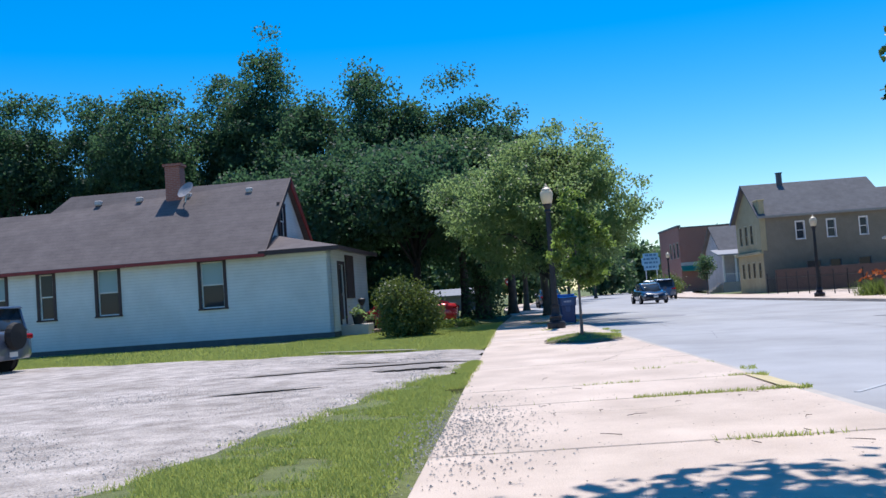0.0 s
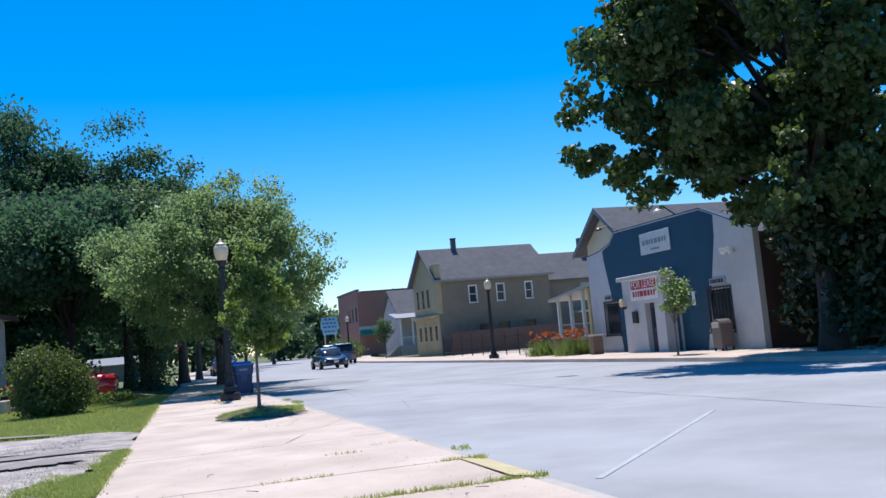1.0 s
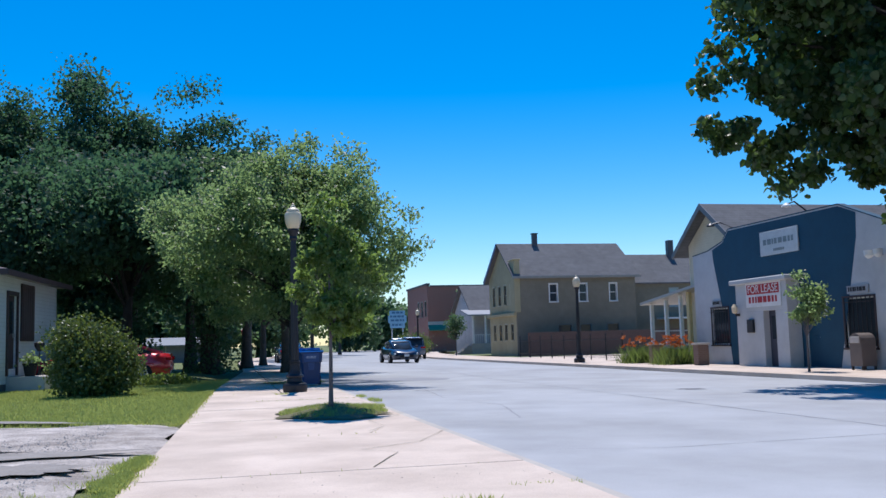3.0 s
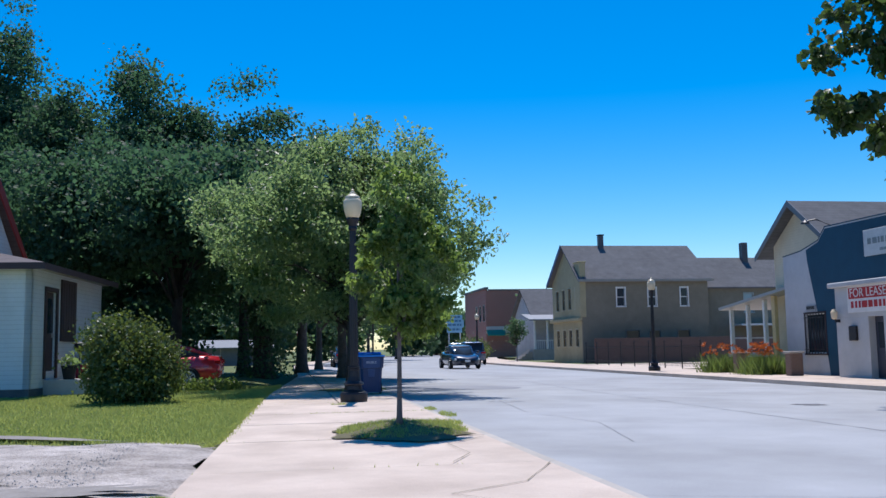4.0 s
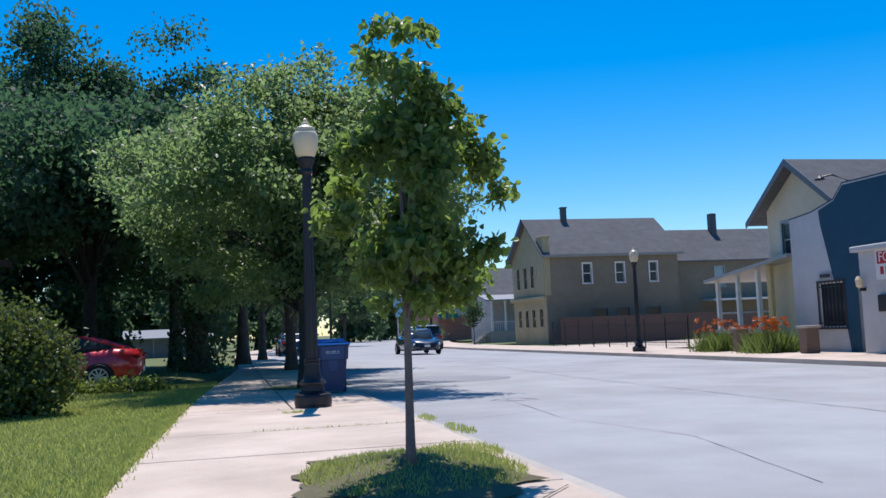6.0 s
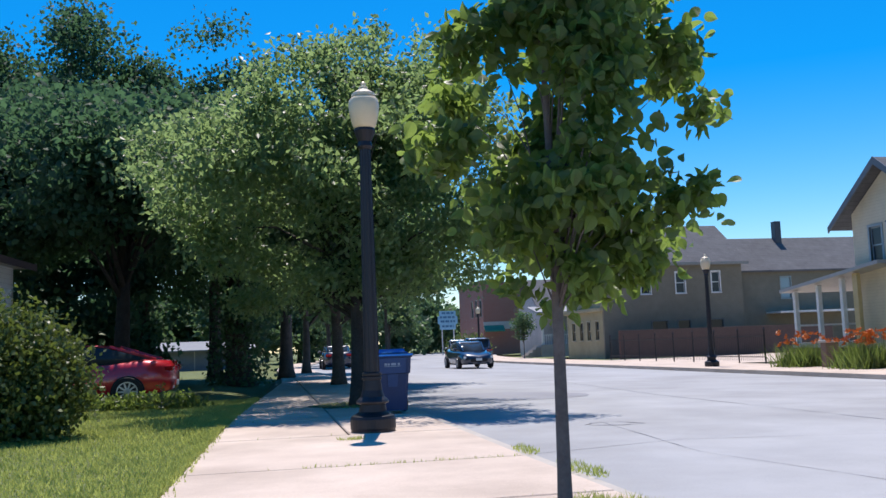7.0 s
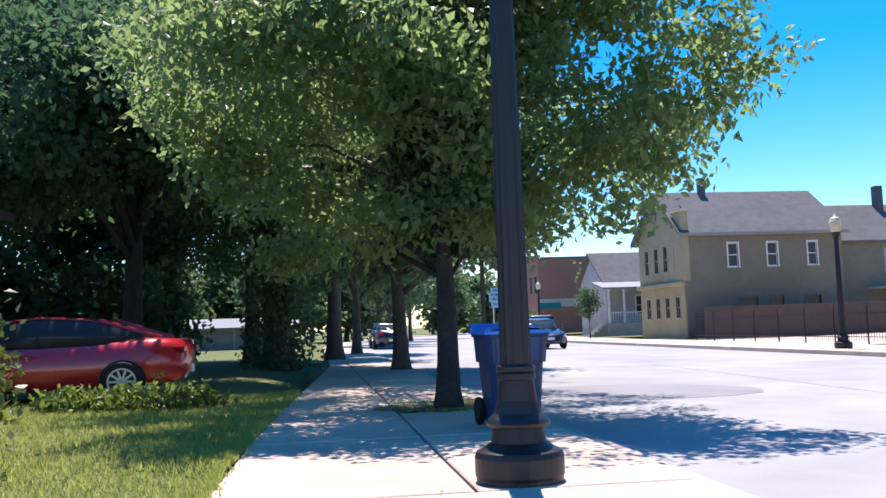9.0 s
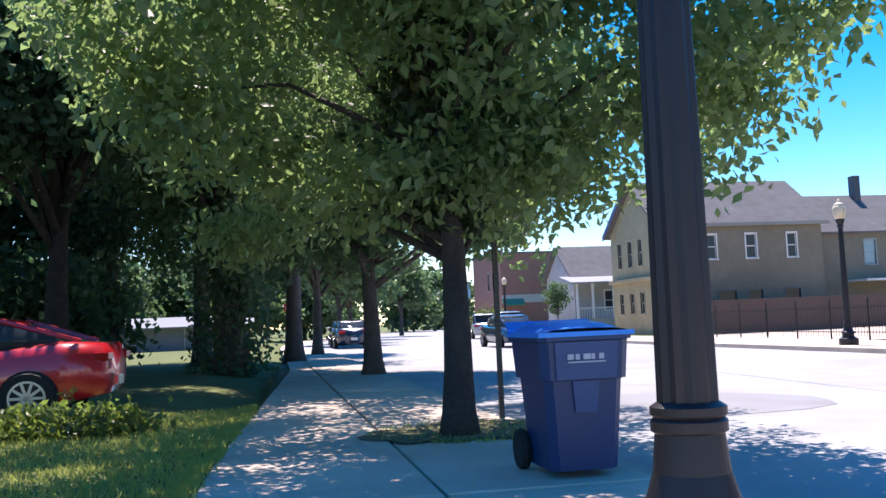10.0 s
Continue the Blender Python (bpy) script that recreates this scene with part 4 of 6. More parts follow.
lily_bed(45.1, 52, 1, 0.95, 0)
lily_bed(48.7, 30, 2, 0.85, 0)


def planter(y, w):
    p = thing("planter", (17.3, y, ZFAR), 0, "low brown brick planter pier on the sidewalk", "planter", "planter piers")
    part("body", boxm(-0.25, 0.25, -w, w, 0, 0.82, 0.02), brickwork("dark_brick", (0.17, 0.10, 0.08), (0.2, 0.13, 0.1), (0.2, 0.18, 0.16)), p)
    part("cap", boxm(-0.3, 0.3, -w - 0.05, w + 0.05, 0.82, 0.9, 0.01), KERB, p)


planter(42.85, 0.2)
planter(47.05, 0.16)
# ---- houses at the end of the street ----
def porch_cottage():
    siding = lined("grey_white_siding", (0.40, 0.40, 0.42), (0.52, 0.52, 0.54), 0.13, "z", 0.8, 0.4, 0.1, 0.6)
    h = thing("house", (21.4, 95, ZFAR), 0, "small white house with a columned front porch", "house")
    wall("wall", (0, 0.0), (6, 0.0), 0, 4.3, [(2.4, 3.3, 1.6, 3.1)], 0.2, siding, h)
    window((0, 0.0), (1, 0), 2.4, 3.3, 1.6, 3.1, h, WHITE, GLASS, 0.1)
    part("wall", boxm(0, 0.2, 0.2, 7, 0, 4.3), siding, h)
    part("wall", boxm(5.8, 6, 0.2, 7, 0, 4.3), siding, h)
    part("wall", boxm(0.2, 5.8, 6.8, 7, 0, 4.3), siding, h)
    part("gable", prism(bmesh.new(), [(0, 0, 4.3), (0, 7, 4.3), (0, 3.5, 6.6)], (0.2, 0, 0)), siding, h)
    roof_slab([(-0.4, -0.4, 4.05), (6.4, -0.4, 4.05), (6.4, 3.5, 6.65), (-0.4, 3.5, 6.65)], 0.12, GREYROOF, h)
    roof_slab([(-0.4, 7.4, 4.05), (-0.4, 3.5, 6.65), (6.4, 3.5, 6.65), (6.4, 7.4, 4.05)], 0.12, GREYROOF, h)
    p = part("porch_floor", boxm(-0.8, 3.9, -2.6, -0.02, 0, 1.0), KERB, h)
    part("porch_roof", prism(bmesh.new(), [(-1.2, -2.9, 3.55), (4.2, -2.9, 3.55), (4.2, -0.02, 4.1), (-1.2, -0.02, 4.1)], (0, 0, 0.14)), plain("pale_porch_roof", (0.3, 0.3, 0.31)), p)
    for x in (-0.6, 0.6, 2.2, 3.7):
        part("column", lathe(bmesh.new(), [(0.13, 1.0), (0.11, 1.1), (0.09, 3.4), (0.14, 3.56)], 10, (x, -2.4, 0)), WHITE, p)
    part("handrail", boxm(-0.6, 3.7, -2.44, -2.37, 1.75, 1.83), WHITE, p)
    for k in range(22):
        part("baluster", boxm(-0.5 + k * 0.19, -0.46 + k * 0.19, -2.43, -2.39, 1.0, 1.75), WHITE, p)
    for k in range(4):
        part("step", boxm(-1.2 - 0.3 * k, -0.82 - 0.3 * k, -2.3, -1.0, 0, 0.8 - 0.2 * k), KERB, p)


porch_cottage()


def brick_block():
    h = thing("brick_building", (24.0, 128, ZFAR), 0, "two-storey red brick commercial building with a flat roof", "building")
    wins = [(0.7, 1.7), (3.0, 4.0), (5.4, 6.4)]
    # street face looks to -x
    bm = bmesh.new(); s = 0.2
    for a, b in wins:
        box(bm, 0, 0.3, s, a, 0, 8.7); box(bm, 0, 0.3, a, b, 0, 4.6); box(bm, 0, 0.3, a, b, 6.6, 8.7); s = b
    box(bm, 0, 0.3, s, 14, 0, 8.7)
    part("wall", bm, BRICK, h)
    for a, b in wins:
        window((0, 14), (0, -1), 14 - b, 14 - a, 4.6, 6.6, h, plain("brick_trim", (0.35, 0.3, 0.26)), GLASS, 0.1)
    part("side_wall", boxm(0, 12, -0.1, 0.2, 0, 8.5), BRICK, h)
    part("rear_wall", boxm(11.7, 12, 0.2, 14, 0, 8.5), BRICK, h)
    part("side_wall", boxm(0.3, 11.7, 13.7, 14, 0, 8.5), BRICK, h)
    part("roof", boxm(0.3, 11.7, 0.2, 13.7, 8.0, 8.2), TARRED, h)
    part("coping", boxm(-0.15, 0.35, -0.15, 14.1, 8.7, 8.95), TARRED, h)
    part("coping", boxm(0.35, 12.1, -0.18, 0.25, 8.5, 8.68), TARRED, h)
    aw = part("awning", prism(bmesh.new(), [(-0.02, -0.11, 3.4), (2.4, -0.11, 3.4), (2.4, -1.1, 2.7), (-0.02, -1.1, 2.7)], (0, 0, 0.12)), plain("green_awning", (0.02, 0.25, 0.16)), h, "green awning")
    part("fascia_board", boxm(-0.02, 5.6, -0.18, -0.12, 3.0, 3.9), plain("pale_fascia_board", (0.5, 0.48, 0.45)), h)


brick_block()


def town_sign():
    s = thing("town_sign", (24.2, 152, -0.9), 8, "pale blue notched notice board on posts", "sign")
    for x in (-0.9, 0.9):
        part("post", boxm(x - 0.07, x + 0.07, -0.07, 0.07, 0, 4.6), WHITE, s)
    bm = bmesh.new()
    prism(bm, [(-1.2, -0.1, 4.3), (1.2, -0.1, 4.3), (1.2, -0.1, 5.0), (1.5, -0.1, 5.2), (1.5, -0.1, 6.2), (1.25, -0.1, 6.3), (1.25, -0.1, 7.0), (-1.25, -0.1, 7.0), (-1.25, -0.1, 6.3), (-1.5, -0.1, 6.2), (-1.5, -0.1, 5.2), (-1.2, -0.1, 5.0)], (0, 0.12, 0))
    b = part("board", bm, plain("sign_pale_blue", (0.26, 0.55, 0.72)), s)
    ink = plain("sign_letters", (0.05, 0.2, 0.35))
    for r, (z, w) in enumerate(((6.55, 0.9), (5.95, 1.2), (5.35, 1.1), (4.65, 0.9))):
        x = -w
        rng = random.Random(r)
        while x < w - 0.1:
            q = rng.uniform(0.3, 0.6)
            part("lettering", boxm(x, min(w, x + q), -0.115, -0.1, z, z + 0.3), ink, b); x += q + 0.15


town_sign()


# ---- street lamps ----
def street_lamp(loc, label):
    l = thing("street_lamp", loc, 0, label, "street lamp", "acorn street lamps")
    bm = bmesh.new()
    lathe(bm, [(0.275, 0), (0.275, 0.03), (0.283, 0.05), (0.283, 0.16), (0.27, 0.195), (0.225, 0.215), (0.175, 0.25), (0.16, 0.345)], 32)
    part("foot", bm, BLACK, l)
    part("base", lathe(bmesh.new(), [(0.165, 0.34), (0.2, 0.35), (0.207, 0.37), (0.19, 0.395), (0.15, 0.43), (0.126, 0.51), (0.112, 0.635), (0.124, 0.642), (0.124, 0.675), (0.114, 0.685), (0.124, 0.695), (0.124, 0.72), (0.1, 0.735)], 32), BLACK, l)
    bm = bmesh.new()
    n = 24
    rings = []
    for z, r in ((0.73, 0.1), (2.0, 0.089), (3.0, 0.078), (3.58, 0.07)):
        rings.append([bm.verts.new(((r * (1.0 if i % 2 else 0.9)) * math.cos(2 * math.pi * i / n), (r * (1.0 if i % 2 else 0.9)) * math.sin(2 * math.pi * i / n), z)) for i in range(n)])
    for a, b in zip(rings, rings[1:]):
        for i in range(n):
            bm.faces.new((a[i], a[(i + 1) % n], b[(i + 1) % n], b[i]))
    part("shaft", bm, BLACK, l)
    part("capital", lathe(bmesh.new(), [(0.075, 3.56), (0.1, 3.6), (0.085, 3.66), (0.11, 3.72), (0.14, 3.8), (0.13, 3.83)], 16), BLACK, l)
    part("globe", lathe(bmesh.new(), [(0.12, 3.83), (0.15, 3.87), (0.185, 4.0), (0.2, 4.12), (0.19, 4.2), (0.15, 4.25)], 20), GLOBE, l, "frosted acorn globe", smooth=True)
    part("cap", lathe(bmesh.new(), [(0.16, 4.25), (0.15, 4.29), (0.09, 4.33), (0.06, 4.35), (0.06, 4.38), (0.03, 4.4), (0.035, 4.43), (0.005, 4.46)], 16), GLOBE, l, "pale finial cap")
    return l


LAMP = street_lamp((0, 30, 0), "black fluted street lamp with a frosted acorn globe beside the sidewalk")
for p in ((15.9, 52.9, ZFAR), (16.2, 96, ZFAR)):
    c = copy_thing(LAMP, pose(*p))
    tagged(c, "black fluted street lamp with a frosted globe across the street")


# ---- wheeled refuse bin ----
def refuse_bin():
    b = thing("wheeled_bin", (0.62, 33.15, 0), 1, "blue wheeled refuse bin with a brighter blue lid on the sidewalk", "trash bin")
    bm = bmesh.new()
    lv = [(0.05, 0.225, 0.26), (0.62, 0.262, 0.31), (0.625, 0.285, 0.335), (0.87, 0.298, 0.36), (0.875, 0.315, 0.385), (0.9, 0.315, 0.385)]
    rings = []
    for z, hx, hy in lv:
        c = 0.05
        pts = [(-hx + c, -hy), (hx - c, -hy), (hx, -hy + c), (hx, hy - c), (hx - c, hy), (-hx + c, hy), (-hx, hy - c), (-hx, -hy + c)]
        rings.append([bm.verts.new((x, y, z)) for x, y in pts])
    for a, q in zip(rings, rings[1:]):
        for i in range(8):
            bm.faces.new((a[i], a[(i + 1) % 8], q[(i + 1) % 8], q[i]))
    bm.faces.new(rings[0][::-1]); bm.faces.new(rings[-1])
    body = part("body", bm, BINBLUE, b)
    bm = bmesh.new()
    prism(bm, [(-0.318, -0.39, 0.9), (0.318, -0.39, 0.9), (0.318, 0.4, 0.9), (-0.318, 0.4, 0.9)], (0, 0, 0.03))
    # domed top, higher towards the hinge
    rows = []
    for k in range(7):
        v = k / 6
        zc = 0.93 + 0.055 * math.sin(math.pi * min(1, 0.12 + v * 0.75)) + 0.03 * v
        rows.append([bm.verts.new((-0.31 + 0.62 * u / 6, -0.38 + 0.77 * v, 0.925 + (zc - 0.925) * (1 - abs(u / 3 - 1) ** 4))) for u in range(7)])
    for r0, r1 in zip(rows, rows[1:]):
        for u in range(6):
            bm.faces.new((r0[u], r0[u + 1], r1[u + 1], r1[u]))
    prism(bm, [(-0.31, 0.33, 0.93), (0.31, 0.33, 0.93), (0.31, 0.42, 0.98), (-0.31, 0.42, 0.98)], (0, 0, 0.025))
    lid = part("lid", bm, LIDBLUE, b, "bright blue hinged lid")
    part("handle", tube(bmesh.new(), [(-0.25, 0.38, 0.9), (-0.25, 0.45, 0.9), (0.25, 0.45, 0.9), (0.25, 0.38, 0.9)], [0.018] * 4, 6), BINBLUE, b)
    # raised tapering panel and moulded marking on the front
    panel = plain("bin_panel", (0.03, 0.075, 0.2), 0.55)
    part("front_panel", prism(bmesh.new(), [(-0.07, -0.29, 0.42), (0.07, -0.29, 0.42), (0.09, -0.312, 0.62), (-0.09, -0.312, 0.62)], (0, -0.02, 0)), panel, body)
    part("front_band", prism(bmesh.new(), [(-0.2, -0.337, 0.63), (0.2, -0.337, 0.63), (0.21, -0.36, 0.865), (-0.21, -0.36, 0.865)], (0, -0.014, 0)), panel, body)
    bm = bmesh.new()
    for k, w in enumerate((0.05, 0.035, 0.06, 0.03, 0.04)):
        box(bm, -0.13 + k * 0.052, -0.13 + k * 0.052 + w * 0.8, -0.378, -0.368, 0.755, 0.79)
    box(bm, -0.13, 0.12, -0.378, -0.366, 0.735, 0.744)
    part("marking", bm, plain("marking_pale", (0.4, 0.44, 0.52)), body, "pale moulded marking")
    for x in (-0.27, 0.27):
        w = bmesh.new(); lathe(w, [(0.05, -0.03), (0.13, -0.03), (0.14, 0), (0.13, 0.03), (0.05, 0.03)], 16)
        bmesh.ops.transform(w, matrix=pose(x, 0.27, 0.14, 0, 90, 0), verts=w.verts)
        part("wheel", w, RUBBER, b)
    part("axle", tube(bmesh.new(), [(-0.27, 0.27, 0.14), (0.27, 0.27, 0.14)], [0.015] * 2, 6), STEEL, b)


refuse_bin()


def sign_post():
    s = thing("sign_post", (1.02, 36.7, 0), 0, "perforated steel sign post beside the street tree", "sign post")
    bm = boxm(-0.025, 0.025, -0.025, 0.025, 0, 2.3)
    p = part("post", bm, plain("dark_steel", (0.08, 0.075, 0.07), 0.5, 0.6), s)
    bm = bmesh.new()
    for k in range(40):
        z = 0.1 + k * 0.05
        box(bm, -0.008, 0.008, -0.027, -0.0255, z, z + 0.016)
    tagged(part("holes", bm, RUBBER, p), kind="stuff")


sign_post()


# ---- vehicles ----
def loft(bm, stations, shape):
    rings = []
    for st in stations:
        x, hw, z0, z1 = st
        pts = [(hw * a, z0 + (z1 - z0) * b) for a, b in shape]
        full = pts + [(-y, z) for y, z in reversed(pts)]
        rings.append([bm.verts.new((x, y, z)) for y, z in full])
    n = len(rings[0])
    for a, b in zip(rings, rings[1:]):
        for i in range(n):
            bm.faces.new((a[i], a[(i + 1) % n], b[(i + 1) % n], b[i]))
    bm.faces.new(rings[0][::-1]); bm.faces.new(rings[-1])
    return bm


BODY = [(0.0, 0.0), (0.86, 0.0), (0.97, 0.12), (1.0, 0.45), (0.97, 0.78), (0.9, 0.93), (0.72, 1.0), (0.0, 1.0)]
CABIN = [(0.0, 0.0), (1.0, 0.0), (0.95, 0.45), (0.86, 0.9), (0.76, 1.0), (0.0, 1.0)]


def vehicle(name, loc, rz, paint, body, cabin, roof, axles, wr, label, cat, plate_end=1, spare=False):
    v = thing(name, loc, rz, label, cat)
    b = part("body", loft(bmesh.new(), body, BODY), paint, v, smooth=True)
    cb = part("cabin_glass", loft(bmesh.new(), cabin, CABIN), GLASS, v, "dark tinted glass", smooth=True)
    part("roof", loft(bmesh.new(), roof, CABIN), paint, v, smooth=True)
    for sgn in (1, -1):
        # pillars follow the glass edge
        for i, j in ((0, 1), (len(cabin) - 2, len(cabin) - 1)):
            p = [(cabin[k][0], sgn * cabin[k][1] * 0.83, cabin[k][3] - 0.0) for k in (i, j)]
            part("pillar", tube(bmesh.new(), p, [0.045, 0.04], 6), paint, v)
        m = len(cabin) // 2
        part("pillar", tube(bmesh.new(), [(cabin[m][0], sgn * cabin[m][1] * 1.0, cabin[m][2]), (cabin[m][0], sgn * cabin[m][1] * 0.8, cabin[m][3])], [0.03, 0.03], 6), BLACK, v)
        hw = max(s[1] for s in body)
        for ax in axles:
            arch = bmesh.new(); lathe(arch, [(wr * 1.08, -0.02), (wr * 1.08, 0.02)], 20)
            bmesh.ops.transform(arch, matrix=pose(ax, sgn * (hw - 0.015), wr, 90, 0, 0), verts=arch.verts)
            part("wheel_arch", arch, RUBBER, v)
            w = bmesh.new(); lathe(w, [(wr * 0.62, -0.1), (wr * 0.95, -0.1), (wr, -0.06), (wr, 0.06), (wr * 0.95, 0.1), (wr * 0.62, 0.1)], 22)
            bmesh.ops.transform(w, matrix=pose(ax, sgn * (hw - 0.05), wr, 90, 0, 0), verts=w.verts)
            tyre = part("wheel", w, RUBBER, v)
            r = bmesh.new()
            o = Vector((ax, sgn * (hw + 0.052), wr))
            for k in range(10):
                a = 2 * math.pi * k / 10
                d, t = Vector((math.cos(a), 0, math.sin(a))), Vector((-math.sin(a), 0, math.cos(a)))
                prism(r, [o - t * 0.022, o + t * 0.022, o + d * wr * 0.64 + t * 0.016, o + d * wr * 0.64 - t * 0.016], (0, -sgn * 0.03, 0))
            ring = bmesh.new()
            lathe(ring, [(wr * 0.6, -0.012), (wr * 0.68, -0.012), (wr * 0.68, 0.012), (wr * 0.6, 0.012)], 22)
            ring.faces.ensure_lookup_table()
            bmesh.ops.delete(ring, geom=[f for f in ring.faces if len(f.verts) > 4], context="FACES_ONLY")
            bmesh.ops.transform(ring, matrix=pose(ax, sgn * (hw + 0.052), wr, 90, 0, 0), verts=ring.verts)
            part("rim", r, RIM, tyre)
            part("rim_edge", ring, RIM, tyre)
        mx = cabin[-1][0] - 0.3
        part("mirror", boxm(mx - 0.06, mx + 0.08, *sorted((sgn * (hw - 0.06), sgn * (hw + 0.14))), cabin[0][2] - 0.02, cabin[0][2] + 0.13, 0.03), paint, v)
    fx, rx = body[-1][0], body[0][0]
    for sgn in (1, -1):
        hy = body[-2][1]
        hl = bmesh.new(); box(hl, body[-3][0] + 0.05, body[-2][0] + 0.03, *sorted((sgn * hy * 0.62, sgn * (hy + 0.03))), body[-2][3] - 0.2, body[-2][3] - 0.07, 0.03)
        part("headlight", hl, glassy("headlight_glass", (0.7, 0.72, 0.74), 0.1), v)
        ty = body[1][1]
        tl = bmesh.new(); box(tl, body[0][0] - 0.02, body[1][0] + 0.1, *sorted((sgn * ty * 0.55, sgn * (ty - 0.0))), body[1][3] - 0.24, body[1][3] - 0.1, 0.03)
        part("tail_light", tl, glassy("tail_red", (0.35, 0.01, 0.012), 0.15), v)
    part("grille", boxm(fx - 0.1, fx + 0.02, -0.45, 0.45, body[-1][2] + 0.02, body[-1][2] + 0.2, 0.02), RUBBER, v)
    part("plate", boxm(*((fx + 0.02, fx + 0.035) if plate_end > 0 else (rx - 0.035, rx - 0.02)), -0.16, 0.16, 0.42, 0.55), WHITE, v)
    if spare:
        w = bmesh.new(); lathe(w, [(0.1, 0.0), (0.34, 0.0), (0.37, 0.06), (0.34, 0.18), (0.1, 0.2)], 20)
        bmesh.ops.transform(w, matrix=pose(rx - 0.02, 0, 0.95, 0, -90, 0), verts=w.verts)
        part("spare_wheel", w, RUBBER, v, "black spare wheel cover")
    return v


RIM = plain("wheel_alloy", (0.5, 0.5, 0.51), 0.3, 0.8)
SEDAN = [(-2.32, 0.55, 0.5, 0.8), (-2.25, 0.78, 0.32, 1.0), (-1.75, 0.88, 0.22, 1.05), (-0.9, 0.91, 0.2, 0.98), (0.5, 0.91, 0.2, 0.95), (1.2, 0.9, 0.21, 0.93), (1.85, 0.86, 0.22, 0.82), (2.2, 0.74, 0.26, 0.72), (2.32, 0.5, 0.34, 0.6)]
SEDAN_C = [(-1.95, 0.62, 0.98, 1.03), (-1.0, 0.76, 0.95, 1.36), (-0.1, 0.79, 0.93, 1.44), (0.45, 0.77, 0.92, 1.37), (1.3, 0.68, 0.88, 0.93)]
SEDAN_R = [(-1.15, 0.62, 1.29, 1.335), (-0.8, 0.66, 1.37, 1.41), (-0.1, 0.68, 1.42, 1.46), (0.3, 0.66, 1.385, 1.425), (0.5, 0.62, 1.33, 1.365)]
UTE = [(-2.35, 0.7, 0.5, 0.95), (-2.3, 0.88, 0.36, 1.1), (-1.6, 0.94, 0.3, 1.12), (0.4, 0.94, 0.3, 1.1), (1.2, 0.94, 0.3, 1.08), (2.1, 0.9, 0.32, 1.02), (2.35, 0.8, 0.38, 0.95), (2.42, 0.6, 0.45, 0.8)]
UTE_C = [(-2.28, 0.8, 1.08, 1.12), (-2.1, 0.84, 1.06, 1.7), (-0.4, 0.86, 1.05, 1.78), (0.5, 0.84, 1.05, 1.7), (1.2, 0.78, 1.03, 1.08)]
UTE_R = [(-2.2, 0.72, 1.68, 1.74), (-0.4, 0.74, 1.76, 1.81), (0.4, 0.72, 1.71, 1.76), (0.55, 0.66, 1.66, 1.7)]
RED_PAINT = plain("red_car_paint", (0.6, 0.014, 0.03), 0.3, 0.15, 1.0, 0.04)
BLUE_PAINT = plain("dark_blue_car_paint", (0.012, 0.02, 0.045), 0.3, 0.2, 1.0, 0.04)
GREY_PAINT = plain("grey_car_paint", (0.10, 0.13, 0.19), 0.3, 0.3, 1.0, 0.04)
SILVER_PAINT = plain("silver_car_paint", (0.42, 0.43, 0.45), 0.3, 0.4, 1.0, 0.04)
red_car = vehicle("sedan", (-5.64, 40.3, 0.0), 178, RED_PAINT, SEDAN, SEDAN_C, SEDAN_R, (-1.42, 1.38), 0.33, "glossy red sedan parked on the shaded lawn", "car", -1)
red_car.matrix_basis = red_car.matrix_basis @ Matrix.Diagonal((1, 1, 0.94, 1))
vehicle("sedan", (9.38, 68.5, -0.21), -88, BLUE_PAINT, SEDAN, SEDAN_C, SEDAN_R, (-1.42, 1.38), 0.33, "dark blue sedan with headlights on the street", "car", 1)
vehicle("suv", (13.4, 85.0, -0.27), 86, GREY_PAINT, UTE, UTE_C, UTE_R, (-1.45, 1.5), 0.37, "blue-grey sport utility car parked at the far kerb", "car", -1)
vehicle("pickup", (13.9, 93.5, -0.27), 82, SILVER_PAINT, UTE, [(-0.9, 0.8, 1.08, 1.12), (-0.75, 0.84, 1.06, 1.7), (0.0, 0.86, 1.05, 1.76), (0.5, 0.84, 1.05, 1.68), (1.2, 0.78, 1.03, 1.08)], [(-0.85, 0.72, 1.66, 1.72), (0.0, 0.74, 1.74, 1.79), (0.5, 0.7, 1.66, 1.71)], (-1.45, 1.5), 0.37, "silver pickup truck parked at the far kerb", "truck", -1)
vehicle("suv", (-16.75, 25.3, 0.02), 172, GREY_PAINT, UTE, UTE_C, UTE_R, (-1.45, 1.5), 0.38, "blue-grey off-road car with a spare wheel on the gravel lot", "car", -1, True)


# ---- trees ----
tree((0.02, 22.3, 0.1), [((0.0, 0, 1.95), (0.54, 0.58, 0.8)), ((0.17, 0.05, 2.66), (0.48, 0.48, 0.58)), ((0.48, 0.1, 1.6), (0.43, 0.4, 0.4)), ((-0.05, 0.1, 1.4), (0.48, 0.4, 0.4)), ((0.3, 0.1, 1.3), (0.42, 0.36, 0.28)), ((0.06, 0.05, 1.16), (0.24, 0.24, 0.18)), ((0.42, 0.0, 2.36), (0.32, 0.32, 0.3)), ((0.02, 0, 3.25), (0.3, 0.3, 0.3)), ((-0.02, 0.85, 1.55), (0.36, 0.38, 0.46)), ((0.62, 0.2, 2.05), (0.3, 0.3, 0.26))], 270, 40, 0.07, 0.072, 0.036, 1, LEAF_S, YBARK, 0.36, "young street tree with broad green leaves in a grass pit", "street trees", trunk_top=2.9, wide=0.36, lump=50, lobe=(0.17, 0.32), broad=2, limbs=50, stout=0.6, droop=0.9)
